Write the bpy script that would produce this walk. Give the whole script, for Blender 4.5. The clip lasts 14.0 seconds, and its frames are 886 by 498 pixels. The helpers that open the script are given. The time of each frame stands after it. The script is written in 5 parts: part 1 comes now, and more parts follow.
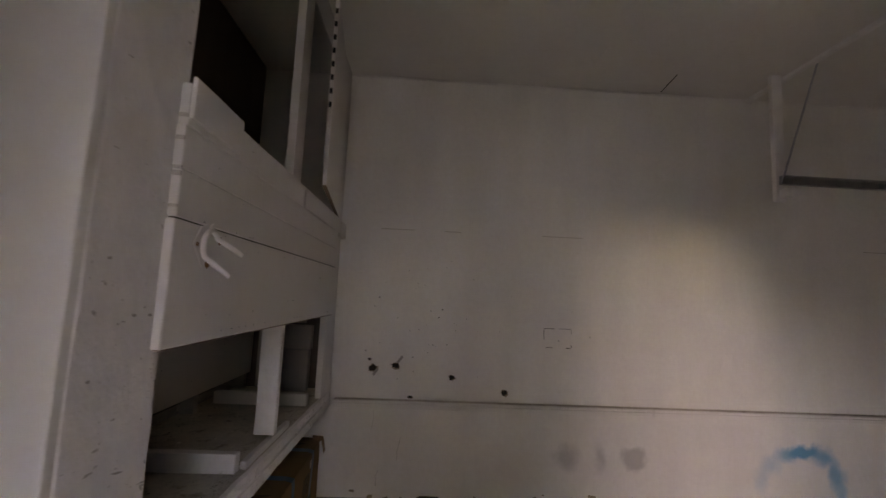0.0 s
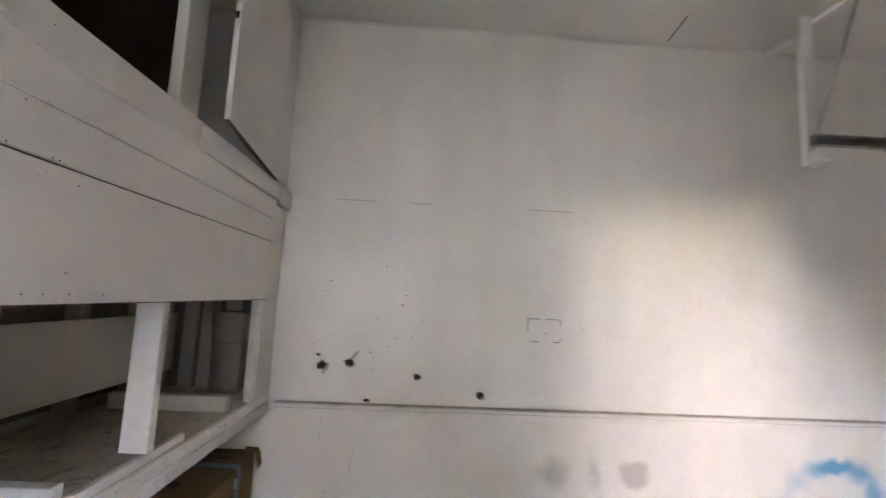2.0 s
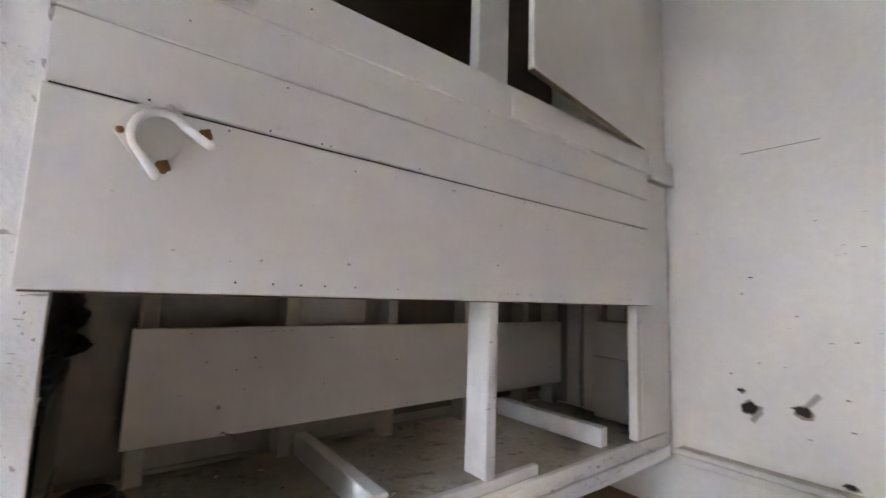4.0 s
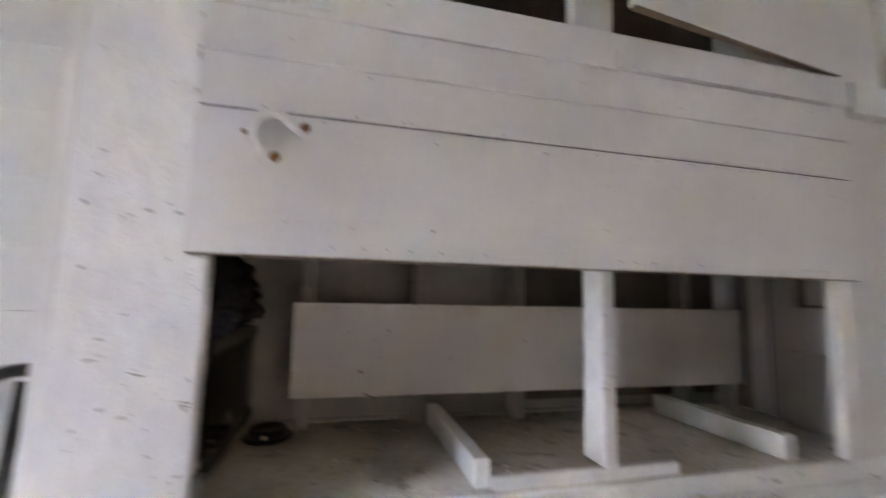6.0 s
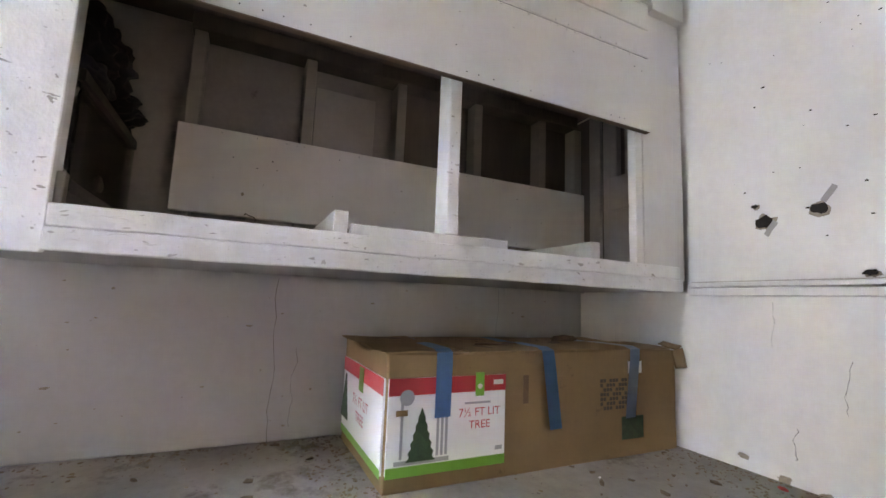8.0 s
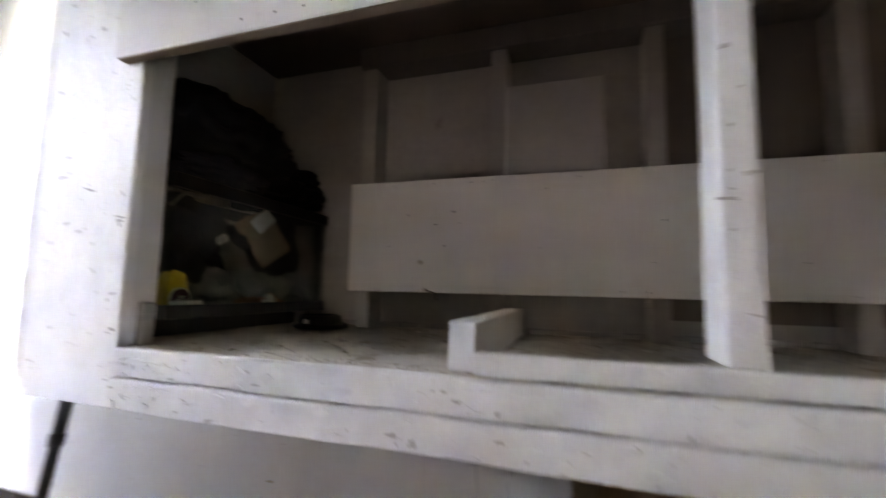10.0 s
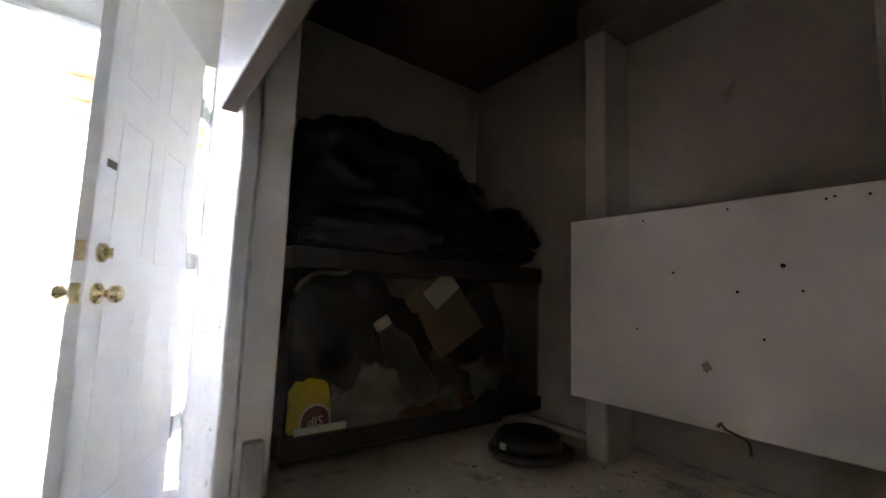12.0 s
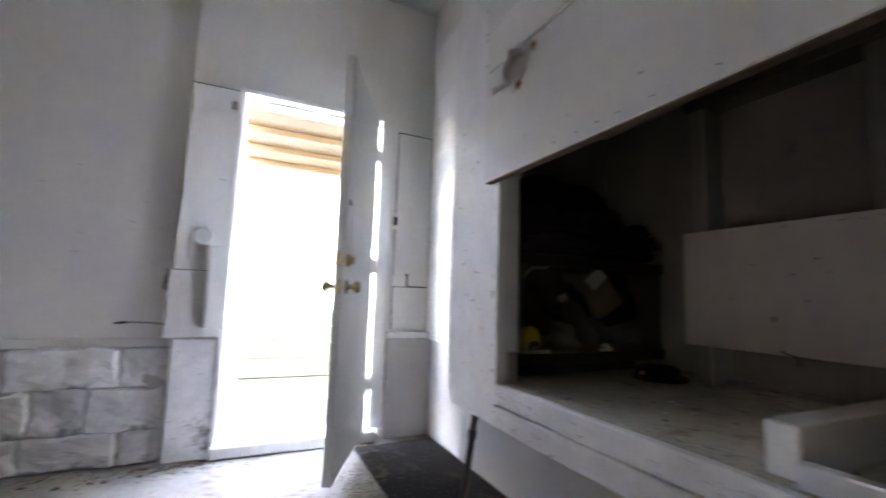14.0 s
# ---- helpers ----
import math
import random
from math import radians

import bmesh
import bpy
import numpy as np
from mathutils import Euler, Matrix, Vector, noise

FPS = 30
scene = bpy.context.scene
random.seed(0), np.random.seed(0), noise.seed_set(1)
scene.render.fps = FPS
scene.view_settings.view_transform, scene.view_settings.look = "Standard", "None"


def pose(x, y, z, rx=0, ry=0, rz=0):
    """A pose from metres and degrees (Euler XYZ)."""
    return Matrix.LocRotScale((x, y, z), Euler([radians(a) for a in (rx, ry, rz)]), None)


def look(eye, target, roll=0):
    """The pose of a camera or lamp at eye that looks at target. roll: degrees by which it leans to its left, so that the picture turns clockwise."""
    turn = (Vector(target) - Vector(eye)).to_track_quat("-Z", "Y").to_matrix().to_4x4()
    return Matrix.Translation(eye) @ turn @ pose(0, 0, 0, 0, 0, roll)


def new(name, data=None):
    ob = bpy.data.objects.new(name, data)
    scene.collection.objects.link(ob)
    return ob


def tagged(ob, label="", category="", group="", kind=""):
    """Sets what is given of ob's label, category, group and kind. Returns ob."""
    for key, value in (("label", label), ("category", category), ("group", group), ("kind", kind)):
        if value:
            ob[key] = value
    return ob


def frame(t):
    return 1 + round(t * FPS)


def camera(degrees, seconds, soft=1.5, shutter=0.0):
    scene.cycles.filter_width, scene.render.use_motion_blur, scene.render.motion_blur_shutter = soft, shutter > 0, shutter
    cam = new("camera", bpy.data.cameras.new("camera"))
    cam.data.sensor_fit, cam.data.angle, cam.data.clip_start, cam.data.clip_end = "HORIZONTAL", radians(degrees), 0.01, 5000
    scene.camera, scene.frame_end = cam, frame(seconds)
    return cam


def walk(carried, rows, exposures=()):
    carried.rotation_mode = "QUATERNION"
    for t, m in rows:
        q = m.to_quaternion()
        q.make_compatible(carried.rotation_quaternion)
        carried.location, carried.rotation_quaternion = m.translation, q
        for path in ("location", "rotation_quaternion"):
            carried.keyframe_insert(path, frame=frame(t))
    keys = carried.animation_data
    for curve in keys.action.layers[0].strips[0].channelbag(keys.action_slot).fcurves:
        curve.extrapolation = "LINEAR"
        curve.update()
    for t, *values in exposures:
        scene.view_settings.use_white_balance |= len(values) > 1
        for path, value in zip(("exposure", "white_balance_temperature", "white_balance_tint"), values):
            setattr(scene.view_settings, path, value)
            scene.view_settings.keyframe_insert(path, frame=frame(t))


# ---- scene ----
cam = camera(92.6, 14.0, soft=1.5, shutter=0.5)
PATH = [
    (0, (0.333, 0.329, 1.392), (0.414, 2.315, 1.612), 2.5),
    (0.5, (0.449, 0.415, 1.354), (0.527, 2.401, 1.572), 2.5),
    (1, (0.578, 0.515, 1.262), (0.575, 2.503, 1.481), 2.6),
    (1.5, (0.619, 0.616, 1.226), (0.817, 2.594, 1.449), 2.8),
    (2, (0.561, 0.833, 1.298), (0.653, 2.818, 1.521), 2.7),
    (2.5, (0.595, 1.013, 1.293), (0.161, 2.953, 1.508), 2.0),
    (3, (0.648, 1.148, 1.288), (-0.403, 2.837, 1.498), 1.8),
    (3.5, (0.584, 1.34, 1.278), (-0.762, 2.803, 1.496), 2.1),
    (3.7, (0.577, 1.396, 1.266), (-0.855, 2.775, 1.483), 2.1),
    (5.8, (0.67, 1.601, 1.21), (-1.295, 1.895, 1.437), 1.6),
    (6, (0.676, 1.645, 1.164), (-1.253, 2.126, 1.385), 1.3),
    (6.5, (0.747, 1.754, 0.885), (-1.069, 2.562, 1.105), 1.8),
    (7, (0.851, 1.742, 0.591), (-0.939, 2.604, 0.819), 2.0),
    (7.2, (0.872, 1.722, 0.499), (-0.916, 2.586, 0.737), 2.1),
    (9.3, (0.567, 2.053, 0.706), (-1.345, 2.598, 0.927), 1.9),
    (9.5, (0.466, 2.114, 0.736), (-1.497, 2.428, 0.954), 1.6),
    (10, (0.258, 2.162, 0.826), (-1.634, 1.543, 1.017), 1.3),
    (10.5, (0.078, 2.106, 0.905), (-1.546, 0.953, 1.089), 1.2),
    (11, (-0.088, 2.02, 0.954), (-1.416, 0.537, 1.149), 1.6),
    (11.5, (-0.191, 1.977, 1.003), (-1.418, 0.41, 1.203), 1.8),
    (12, (-0.17, 1.994, 0.988), (-1.377, 0.414, 1.204), 1.9),
    (12.5, (-0.036, 2.116, 0.966), (-1.12, 0.459, 1.236), 1.9),
    (13, (0.14, 2.32, 0.955), (-0.948, 0.661, 1.205), 2.0),
    (13.5, (0.231, 2.395, 0.923), (-0.861, 0.737, 1.167), 2.0),
    (14, (0.314, 2.326, 0.927), (-0.527, 0.525, 1.151), 1.9),
]
EXPOSURES = [(0.0, 6.5, 19000, 41), (0.5, 7.5, 17000, 38), (1.5, 8.0, 14600, 35), (3.0, 8.65, 13600, 34), (5.8, 8.8, 12800, 33), (7.2, 9.05, 12800, 34), (9.3, 9.25, 12500, 31), (10.5, 8.8, 12600, 32), (12.0, 8.75, 12200, 31), (12.6, 8.75, 12000, 31), (13.2, 8.3, 11800, 32), (14.0, 7.65, 11800, 32)]
walk(cam, [(t, look(eye, target, roll)) for t, eye, target, roll in PATH], EXPOSURES)

# ---- light ----
world = bpy.data.worlds.new("sky")
scene.world = world
world.use_nodes = True
# low faint sun stands in for a sky gap: soft pool on far wall
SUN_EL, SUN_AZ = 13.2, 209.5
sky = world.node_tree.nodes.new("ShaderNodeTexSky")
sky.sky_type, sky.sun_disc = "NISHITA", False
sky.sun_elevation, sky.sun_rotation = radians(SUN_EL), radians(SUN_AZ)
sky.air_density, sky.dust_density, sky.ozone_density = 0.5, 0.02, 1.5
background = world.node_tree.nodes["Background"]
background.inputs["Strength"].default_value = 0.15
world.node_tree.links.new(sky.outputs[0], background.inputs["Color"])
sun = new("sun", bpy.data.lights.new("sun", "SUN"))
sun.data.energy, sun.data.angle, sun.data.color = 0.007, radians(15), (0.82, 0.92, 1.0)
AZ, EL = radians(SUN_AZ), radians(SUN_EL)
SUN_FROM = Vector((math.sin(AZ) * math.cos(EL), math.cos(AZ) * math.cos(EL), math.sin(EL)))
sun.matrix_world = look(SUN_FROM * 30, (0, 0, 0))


# ---- materials ----
def material(name, color, rough=0.6, metal=0.0, vary=0.12, scale=3.0, grain=40.0, bump=0.15, dirt=None, dirt_amount=0.0, dirt_scale=6.0, stretch=(1, 1, 1), spec=0.5, tone=0.0, chips=None, streak=0.0, deep=0.004):
    """A node material in metres: two scales of tone, relief, and patches of dirt; tone: how far whole pieces differ."""
    m = bpy.data.materials.new(name)
    m.use_nodes = True
    nt = m.node_tree
    add, link = nt.nodes.new, nt.links.new
    bsdf = nt.nodes["Principled BSDF"]
    bsdf.inputs["Metallic"].default_value = metal
    bsdf.inputs["Specular IOR Level"].default_value = spec
    coord, mapping = add("ShaderNodeTexCoord"), add("ShaderNodeMapping")
    mapping.inputs["Scale"].default_value = stretch
    link(coord.outputs["Object"], mapping.inputs["Vector"])

    def noise_tex(size, detail, rough_):
        n = add("ShaderNodeTexNoise")
        n.inputs["Scale"].default_value, n.inputs["Detail"].default_value, n.inputs["Roughness"].default_value = size, detail, rough_
        link(mapping.outputs[0], n.inputs["Vector"])
        return n

    big, fine = noise_tex(scale, 4, 0.6), noise_tex(grain, 5, 0.65)
    mixed = add("ShaderNodeMix")
    mixed.inputs["Factor"].default_value = 0.4
    link(big.outputs["Fac"], mixed.inputs["A"])
    link(fine.outputs["Fac"], mixed.inputs["B"])
    value = add("ShaderNodeMapRange")
    value.inputs["From Min"].default_value, value.inputs["From Max"].default_value = 0.3, 0.7
    value.inputs["To Min"].default_value, value.inputs["To Max"].default_value = 1 - vary, 1 + vary * 0.6
    link(mixed.outputs["Result"], value.inputs["Value"])
    hsv = add("ShaderNodeHueSaturation")
    hsv.inputs["Color"].default_value = (*color, 1)
    last = value.outputs[0]
    if tone:
        info, lift, times = add("ShaderNodeObjectInfo"), add("ShaderNodeMapRange"), add("ShaderNodeMath")
        lift.inputs["To Min"].default_value, lift.inputs["To Max"].default_value = 1 - tone, 1 + tone
        link(info.outputs["Random"], lift.inputs["Value"])
        times.operation = "MULTIPLY"
        link(last, times.inputs[0]), link(lift.outputs[0], times.inputs[1])
        last = times.outputs[0]
    link(last, hsv.inputs["Value"])
    out = hsv.outputs[0]
    if dirt:
        spots, cut, mix = noise_tex(dirt_scale, 6, 0.7), add("ShaderNodeMapRange"), add("ShaderNodeMix")
        cut.inputs["From Min"].default_value, cut.inputs["From Max"].default_value = 0.66 - dirt_amount, 0.74 - dirt_amount * 0.5
        mix.data_type = "RGBA"
        link(spots.outputs["Fac"], cut.inputs["Value"]), link(cut.outputs[0], mix.inputs["Factor"])
        link(out, mix.inputs["A"])
        mix.inputs["B"].default_value = (*dirt, 1)
        out = mix.outputs["Result"]
    height = mixed.outputs["Result"]
    if streak:
        # roller and drip streaks running up and down
        long_map, lines, fade, tint = add("ShaderNodeMapping"), add("ShaderNodeTexNoise"), add("ShaderNodeMapRange"), add("ShaderNodeMix")
        long_map.inputs["Scale"].default_value = (1, 1, 0.16)
        lines.inputs["Scale"].default_value, lines.inputs["Detail"].default_value = 3.2, 7
        fade.inputs["From Min"].default_value, fade.inputs["From Max"].default_value = 0.35, 0.72
        fade.inputs["To Min"].default_value, fade.inputs["To Max"].default_value = 0.0, streak
        link(coord.outputs["Object"], long_map.inputs["Vector"]), link(long_map.outputs[0], lines.inputs["Vector"])
        link(lines.outputs["Fac"], fade.inputs["Value"])
        tint.data_type = "RGBA"
        link(fade.outputs[0], tint.inputs["Factor"]), link(out, tint.inputs["A"])
        tint.inputs["B"].default_value = (color[0] * 0.45, color[1] * 0.43, color[2] * 0.4, 1)
        out = tint.outputs["Result"]
    if chips:
        # crisp flaked patches: an under-colour and a step down in height
        under, amount, size = chips
        flake, edge, lay = noise_tex(size, 9, 0.62), add("ShaderNodeMapRange"), add("ShaderNodeMix")
        edge.inputs["From Min"].default_value, edge.inputs["From Max"].default_value = 0.7 - amount, 0.715 - amount
        lay.data_type = "RGBA"
        link(flake.outputs["Fac"], edge.inputs["Value"]), link(edge.outputs[0], lay.inputs["Factor"]), link(out, lay.inputs["A"])
        lay.inputs["B"].default_value = (*under, 1)
        out = lay.outputs["Result"]
        drop = add("ShaderNodeMath")
        drop.operation = "SUBTRACT"
        link(height, drop.inputs[0]), link(edge.outputs[0], drop.inputs[1])
        height = drop.outputs[0]
    link(out, bsdf.inputs["Base Color"])
    gloss = add("ShaderNodeMapRange")
    gloss.inputs["To Min"].default_value, gloss.inputs["To Max"].default_value = max(0.03, rough - 0.12), min(1, rough + 0.12)
    link(fine.outputs["Fac"], gloss.inputs["Value"]), link(gloss.outputs[0], bsdf.inputs["Roughness"])
    if bump:
        b = add("ShaderNodeBump")
        b.inputs["Strength"].default_value, b.inputs["Distance"].default_value = bump, deep
        link(height, b.inputs["Height"]), link(b.outputs[0], bsdf.inputs["Normal"])
    return m


def stained(m, marks):
    """Adds painted or rubbed marks to m: rows of centre x, z, radius x, radius z, ring (0: a full blot), softness, strength, colour."""
    nt = m.node_tree
    add, link = nt.nodes.new, nt.links.new
    bsdf = nt.nodes["Principled BSDF"]
    out = bsdf.inputs["Base Color"].links[0].from_socket
    geo, sep = add("ShaderNodeNewGeometry"), add("ShaderNodeSeparateXYZ")
    wob, shift = add("ShaderNodeTexNoise"), add("ShaderNodeVectorMath")
    wob.inputs["Scale"].default_value, wob.inputs["Detail"].default_value = 9, 5
    link(geo.outputs["Position"], wob.inputs["Vector"])
    shift.operation = "MULTIPLY_ADD"
    shift.inputs[1].default_value = (0.12, 0.12, 0.12)
    link(wob.outputs["Color"], shift.inputs[0]), link(geo.outputs["Position"], shift.inputs[2])
    link(shift.outputs[0], sep.inputs[0])

    def calc(op, a, b):
        n = add("ShaderNodeMath")
        n.operation = op
        for i, v in enumerate((a, b)):
            if isinstance(v, (int, float)):
                n.inputs[i].default_value = v
            else:
                link(v, n.inputs[i])
        return n.outputs[0]

    for cx, cz, rx, rz, ring, soft, strength, color in marks:
        u = calc("DIVIDE", calc("SUBTRACT", sep.outputs[0], cx + 0.06), rx)
        v = calc("DIVIDE", calc("SUBTRACT", sep.outputs[2], cz + 0.06), rz)
        d = calc("SQRT", calc("ADD", calc("MULTIPLY", u, u), calc("MULTIPLY", v, v)), 0)
        if ring:
            d = calc("ABSOLUTE", calc("SUBTRACT", d, 1), 0)
        fade = add("ShaderNodeMapRange")
        fade.interpolation_type = "SMOOTHSTEP"
        fade.inputs["From Min"].default_value, fade.inputs["From Max"].default_value = (ring or 1.0), (ring or 1.0) * (1 - soft)
        fade.inputs["To Max"].default_value = strength
        link(d, fade.inputs["Value"])
        mix = add("ShaderNodeMix")
        mix.data_type = "RGBA"
        link(fade.outputs[0], mix.inputs["Factor"]), link(out, mix.inputs["A"])
        mix.inputs["B"].default_value = (*color, 1)
        out = mix.outputs["Result"]
    link(out, bsdf.inputs["Base Color"])
    return m


GRIME = (0.16, 0.13, 0.1)
WHITE = material("white_wall_paint", (0.77, 0.757, 0.735), 0.7, spec=0.3, vary=0.07, scale=1.4, grain=30, bump=0.1, dirt=GRIME, dirt_amount=-0.06, dirt_scale=14, streak=0.14, chips=((0.3, 0.27, 0.23), -0.055, 50))
NORTH = stained(material("north_wall_paint", (0.8, 0.787, 0.76), 0.36, vary=0.1, scale=1.6, grain=34, bump=0.22, dirt=(0.3, 0.27, 0.23), dirt_amount=-0.07, dirt_scale=17, streak=0.16, chips=((0.34, 0.3, 0.26), -0.05, 60)), [
    (2.80, 0.18, 0.09, 0.14, 0, 1.0, 0.3, (0.04, 0.4, 0.6)),
    (2.87, 0.28, 0.12, 0.11, 0, 1.0, 0.4, (0.04, 0.4, 0.6)),
    (2.99, 0.36, 0.15, 0.08, 0, 0.9, 0.75, (0.03, 0.38, 0.58)),
    (3.13, 0.385, 0.18, 0.065, 0, 0.6, 0.97, (0.015, 0.34, 0.56)),
    (3.28, 0.34, 0.14, 0.10, 0, 0.9, 0.85, (0.02, 0.36, 0.57)),
    (3.37, 0.22, 0.09, 0.17, 0, 0.9, 0.8, (0.03, 0.38, 0.58)),
    (3.40, 0.08, 0.06, 0.12, 0, 0.9, 0.6, (0.04, 0.4, 0.6)),
    (1.39, 0.30, 0.13, 0.12, 0, 0.7, 0.45, (0.25, 0.24, 0.24)),
    (1.63, 0.30, 0.055, 0.12, 0, 0.9, 0.38, (0.25, 0.24, 0.24)),
    (1.88, 0.30, 0.115, 0.11, 0, 0.45, 0.5, (0.26, 0.25, 0.25)),
    (1.05, 0.2, 0.35, 0.3, 0, 1.0, 0.2, (0.5, 0.4, 0.32)),
])
CABINET = material("cabinet_paint", (0.71, 0.69, 0.67), 0.38, vary=0.06, scale=2.0, grain=35, bump=0.12, dirt=(0.3, 0.26, 0.22), dirt_amount=-0.075, dirt_scale=20, tone=0.03, chips=((0.32, 0.28, 0.24), -0.05, 70), streak=0.08)
OLD_PAINT = material("chipped_paint", (0.75, 0.74, 0.73), 0.42, vary=0.12, scale=10, grain=26, bump=1.0, dirt=(0.34, 0.3, 0.26), dirt_amount=-0.02, dirt_scale=30, stretch=(1, 1, 0.75), tone=0.04, chips=((0.22, 0.19, 0.16), -0.008, 40), deep=0.01)
SHELF_PAINT = material("dusty_shelf_paint", (0.55, 0.5, 0.44), 0.8, vary=0.35, scale=5, grain=50, bump=0.3, dirt=(0.26, 0.19, 0.135), dirt_amount=0.1, dirt_scale=14, chips=((0.17, 0.12, 0.08), 0.03, 80))
# in the bay these greys hold dirt plus its shade, put into the colour
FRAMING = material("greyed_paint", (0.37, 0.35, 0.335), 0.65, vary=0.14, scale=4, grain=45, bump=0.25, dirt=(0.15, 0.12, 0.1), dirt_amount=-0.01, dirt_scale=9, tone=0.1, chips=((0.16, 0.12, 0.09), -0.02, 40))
SHEATHING = material("sheathing_shade_paint", (0.33, 0.313, 0.298), 0.75, vary=0.2, scale=3, grain=40, bump=0.25, dirt=(0.14, 0.11, 0.09), dirt_amount=0.03, dirt_scale=5, tone=0.08)
FLAKED = material("flaked_paint_underside", (0.5, 0.47, 0.44), 0.8, vary=0.3, scale=30, grain=120, bump=0.3)
BROWN_BOARD = material("bare_brown_boards", (0.13, 0.105, 0.088), 0.75, vary=0.35, scale=4, grain=40, bump=0.3, stretch=(1, 1, 0.2), dirt=(0.3, 0.28, 0.26), dirt_amount=-0.01, dirt_scale=6)
RAW_WOOD = material("raw_wood", (0.14, 0.09, 0.06), 0.75, vary=0.3, scale=6, grain=60, bump=0.3, stretch=(1, 0.12, 1))
DARK_WOOD = material("dark_wood", (0.085, 0.055, 0.042), 0.7, vary=0.35, scale=5, grain=50, bump=0.3, stretch=(1, 1, 0.15), tone=0.15)
PARGE = material("painted_concrete", (0.5, 0.49, 0.475), 0.6, vary=0.1, scale=2.5, grain=35, bump=0.35, dirt=(0.28, 0.25, 0.22), dirt_amount=-0.045, dirt_scale=9, chips=((0.3, 0.27, 0.24), -0.04, 45), streak=0.14)
BLOCK = material("painted_block", (0.68, 0.67, 0.665), 0.7, vary=0.25, scale=5, grain=30, bump=0.6, dirt=(0.16, 0.14, 0.12), dirt_amount=0.06, dirt_scale=4.5, tone=0.08, chips=((0.15, 0.13, 0.11), 0.0, 30))
CONCRETE = material("garage_concrete", (0.28, 0.255, 0.225), 0.75, vary=0.35, scale=2.2, grain=28, bump=0.45, dirt=(0.1, 0.075, 0.055), dirt_amount=0.115, dirt_scale=4.5, chips=((0.075, 0.055, 0.04), 0.03, 55))
CEILING = material("ceiling_paint", (0.72, 0.7, 0.67), 0.7, vary=0.08, scale=1.6, grain=24, bump=0.12)
DOOR_PAINT = material("door_paint", (0.78, 0.78, 0.77), 0.35, vary=0.05, scale=2, grain=25, bump=0.015, dirt=(0.45, 0.43, 0.4), dirt_amount=-0.14, dirt_scale=9)
CARDBOARD = material("cardboard", (0.26, 0.155, 0.07), 0.8, vary=0.16, scale=5, grain=55, bump=0.12, dirt=(0.1, 0.058, 0.032), dirt_amount=0.035, dirt_scale=8)
CARD_DARK = material("torn_cardboard", (0.15, 0.085, 0.045), 0.85, vary=0.3, scale=9, grain=70, bump=0.3)
TAN_CARD = material("tan_card", (0.3, 0.2, 0.13), 0.75, vary=0.15, scale=8, grain=60, bump=0.1)
PRINT_WHITE = material("label_white", (0.8, 0.8, 0.79), 0.4, vary=0.04, bump=0.02, dirt=(0.45, 0.42, 0.38), dirt_amount=-0.06, dirt_scale=12)
PRINT_RED = material("label_red", (0.62, 0.03, 0.04), 0.4, vary=0.06, bump=0.02)
PRINT_GREEN = material("label_green", (0.12, 0.42, 0.05), 0.4, vary=0.08, bump=0.02)
PRINT_DARK_GREEN = material("printed_tree_green", (0.02, 0.07, 0.03), 0.5, vary=0.5, scale=40, grain=160, bump=0.02)
PRINT_GREY = material("label_grey", (0.35, 0.36, 0.37), 0.4, vary=0.1, bump=0.02)
PRINT_INK = material("printed_ink", (0.07, 0.05, 0.03), 0.6, vary=0.2, bump=0.02)
BLUE_TAPE = material("blue_tape", (0.04, 0.19, 0.38), 0.5, vary=0.15, scale=12, grain=70, bump=0.15)
GREY_TAPE = material("grey_tape", (0.17, 0.27, 0.4), 0.4, vary=0.1, bump=0.1)
STEEL = material("galvanised_steel", (0.42, 0.44, 0.47), 0.34, 1.0, vary=0.2, scale=20, grain=120, bump=0.05)
BRASS = material("brass", (0.74, 0.6, 0.36), 0.25, 1.0, vary=0.12, scale=25, grain=90, bump=0.03)
RUST = material("rust", (0.22, 0.09, 0.03), 0.9, vary=0.35, scale=50, grain=180, bump=0.4)
BLACK = material("black_plastic", (0.012, 0.012, 0.013), 0.45, vary=0.2, bump=0.05)
BAG = material("black_bag_film", (0.010, 0.010, 0.012), 0.7, spec=0.15, vary=0.3, scale=10, grain=40, bump=0.25)
CLOTH_BLUE = material("blue_cloth", (0.016, 0.02, 0.034), 0.85, vary=0.3, scale=14, grain=150, bump=0.3)
RUBBER = material("rubber_mat", (0.03, 0.027, 0.024), 0.95, spec=0.1, vary=0.35, scale=5, grain=50, bump=0.4, dirt=(0.12, 0.088, 0.06), dirt_amount=0.09, dirt_scale=7)
HOLE = material("hole_dark", (0.02, 0.016, 0.013), 0.95, vary=0.4, scale=60, grain=200, bump=0.2)
TORN = material("torn_fibre", (0.34, 0.28, 0.22), 0.9, vary=0.3, scale=60, grain=200, bump=0.3)
LEAF = material("dead_leaf", (0.16, 0.11, 0.07), 0.8, vary=0.35, scale=30, grain=90, bump=0.2, tone=0.3)
YELLOW = material("yellow_wrapper", (0.7, 0.45, 0.02), 0.35, vary=0.1, scale=15, grain=60, bump=0.3)
PURPLE = material("purple_print", (0.16, 0.02, 0.06), 0.4, vary=0.1, bump=0.02)
CLEAR_FILM = material("cloudy_plastic", (0.17, 0.17, 0.165), 0.25, vary=0.3, scale=20, grain=70, bump=0.5)
GREEN_FILM = material("green_plastic", (0.07, 0.075, 0.065), 0.45, vary=0.3, scale=20, grain=70, bump=0.4)
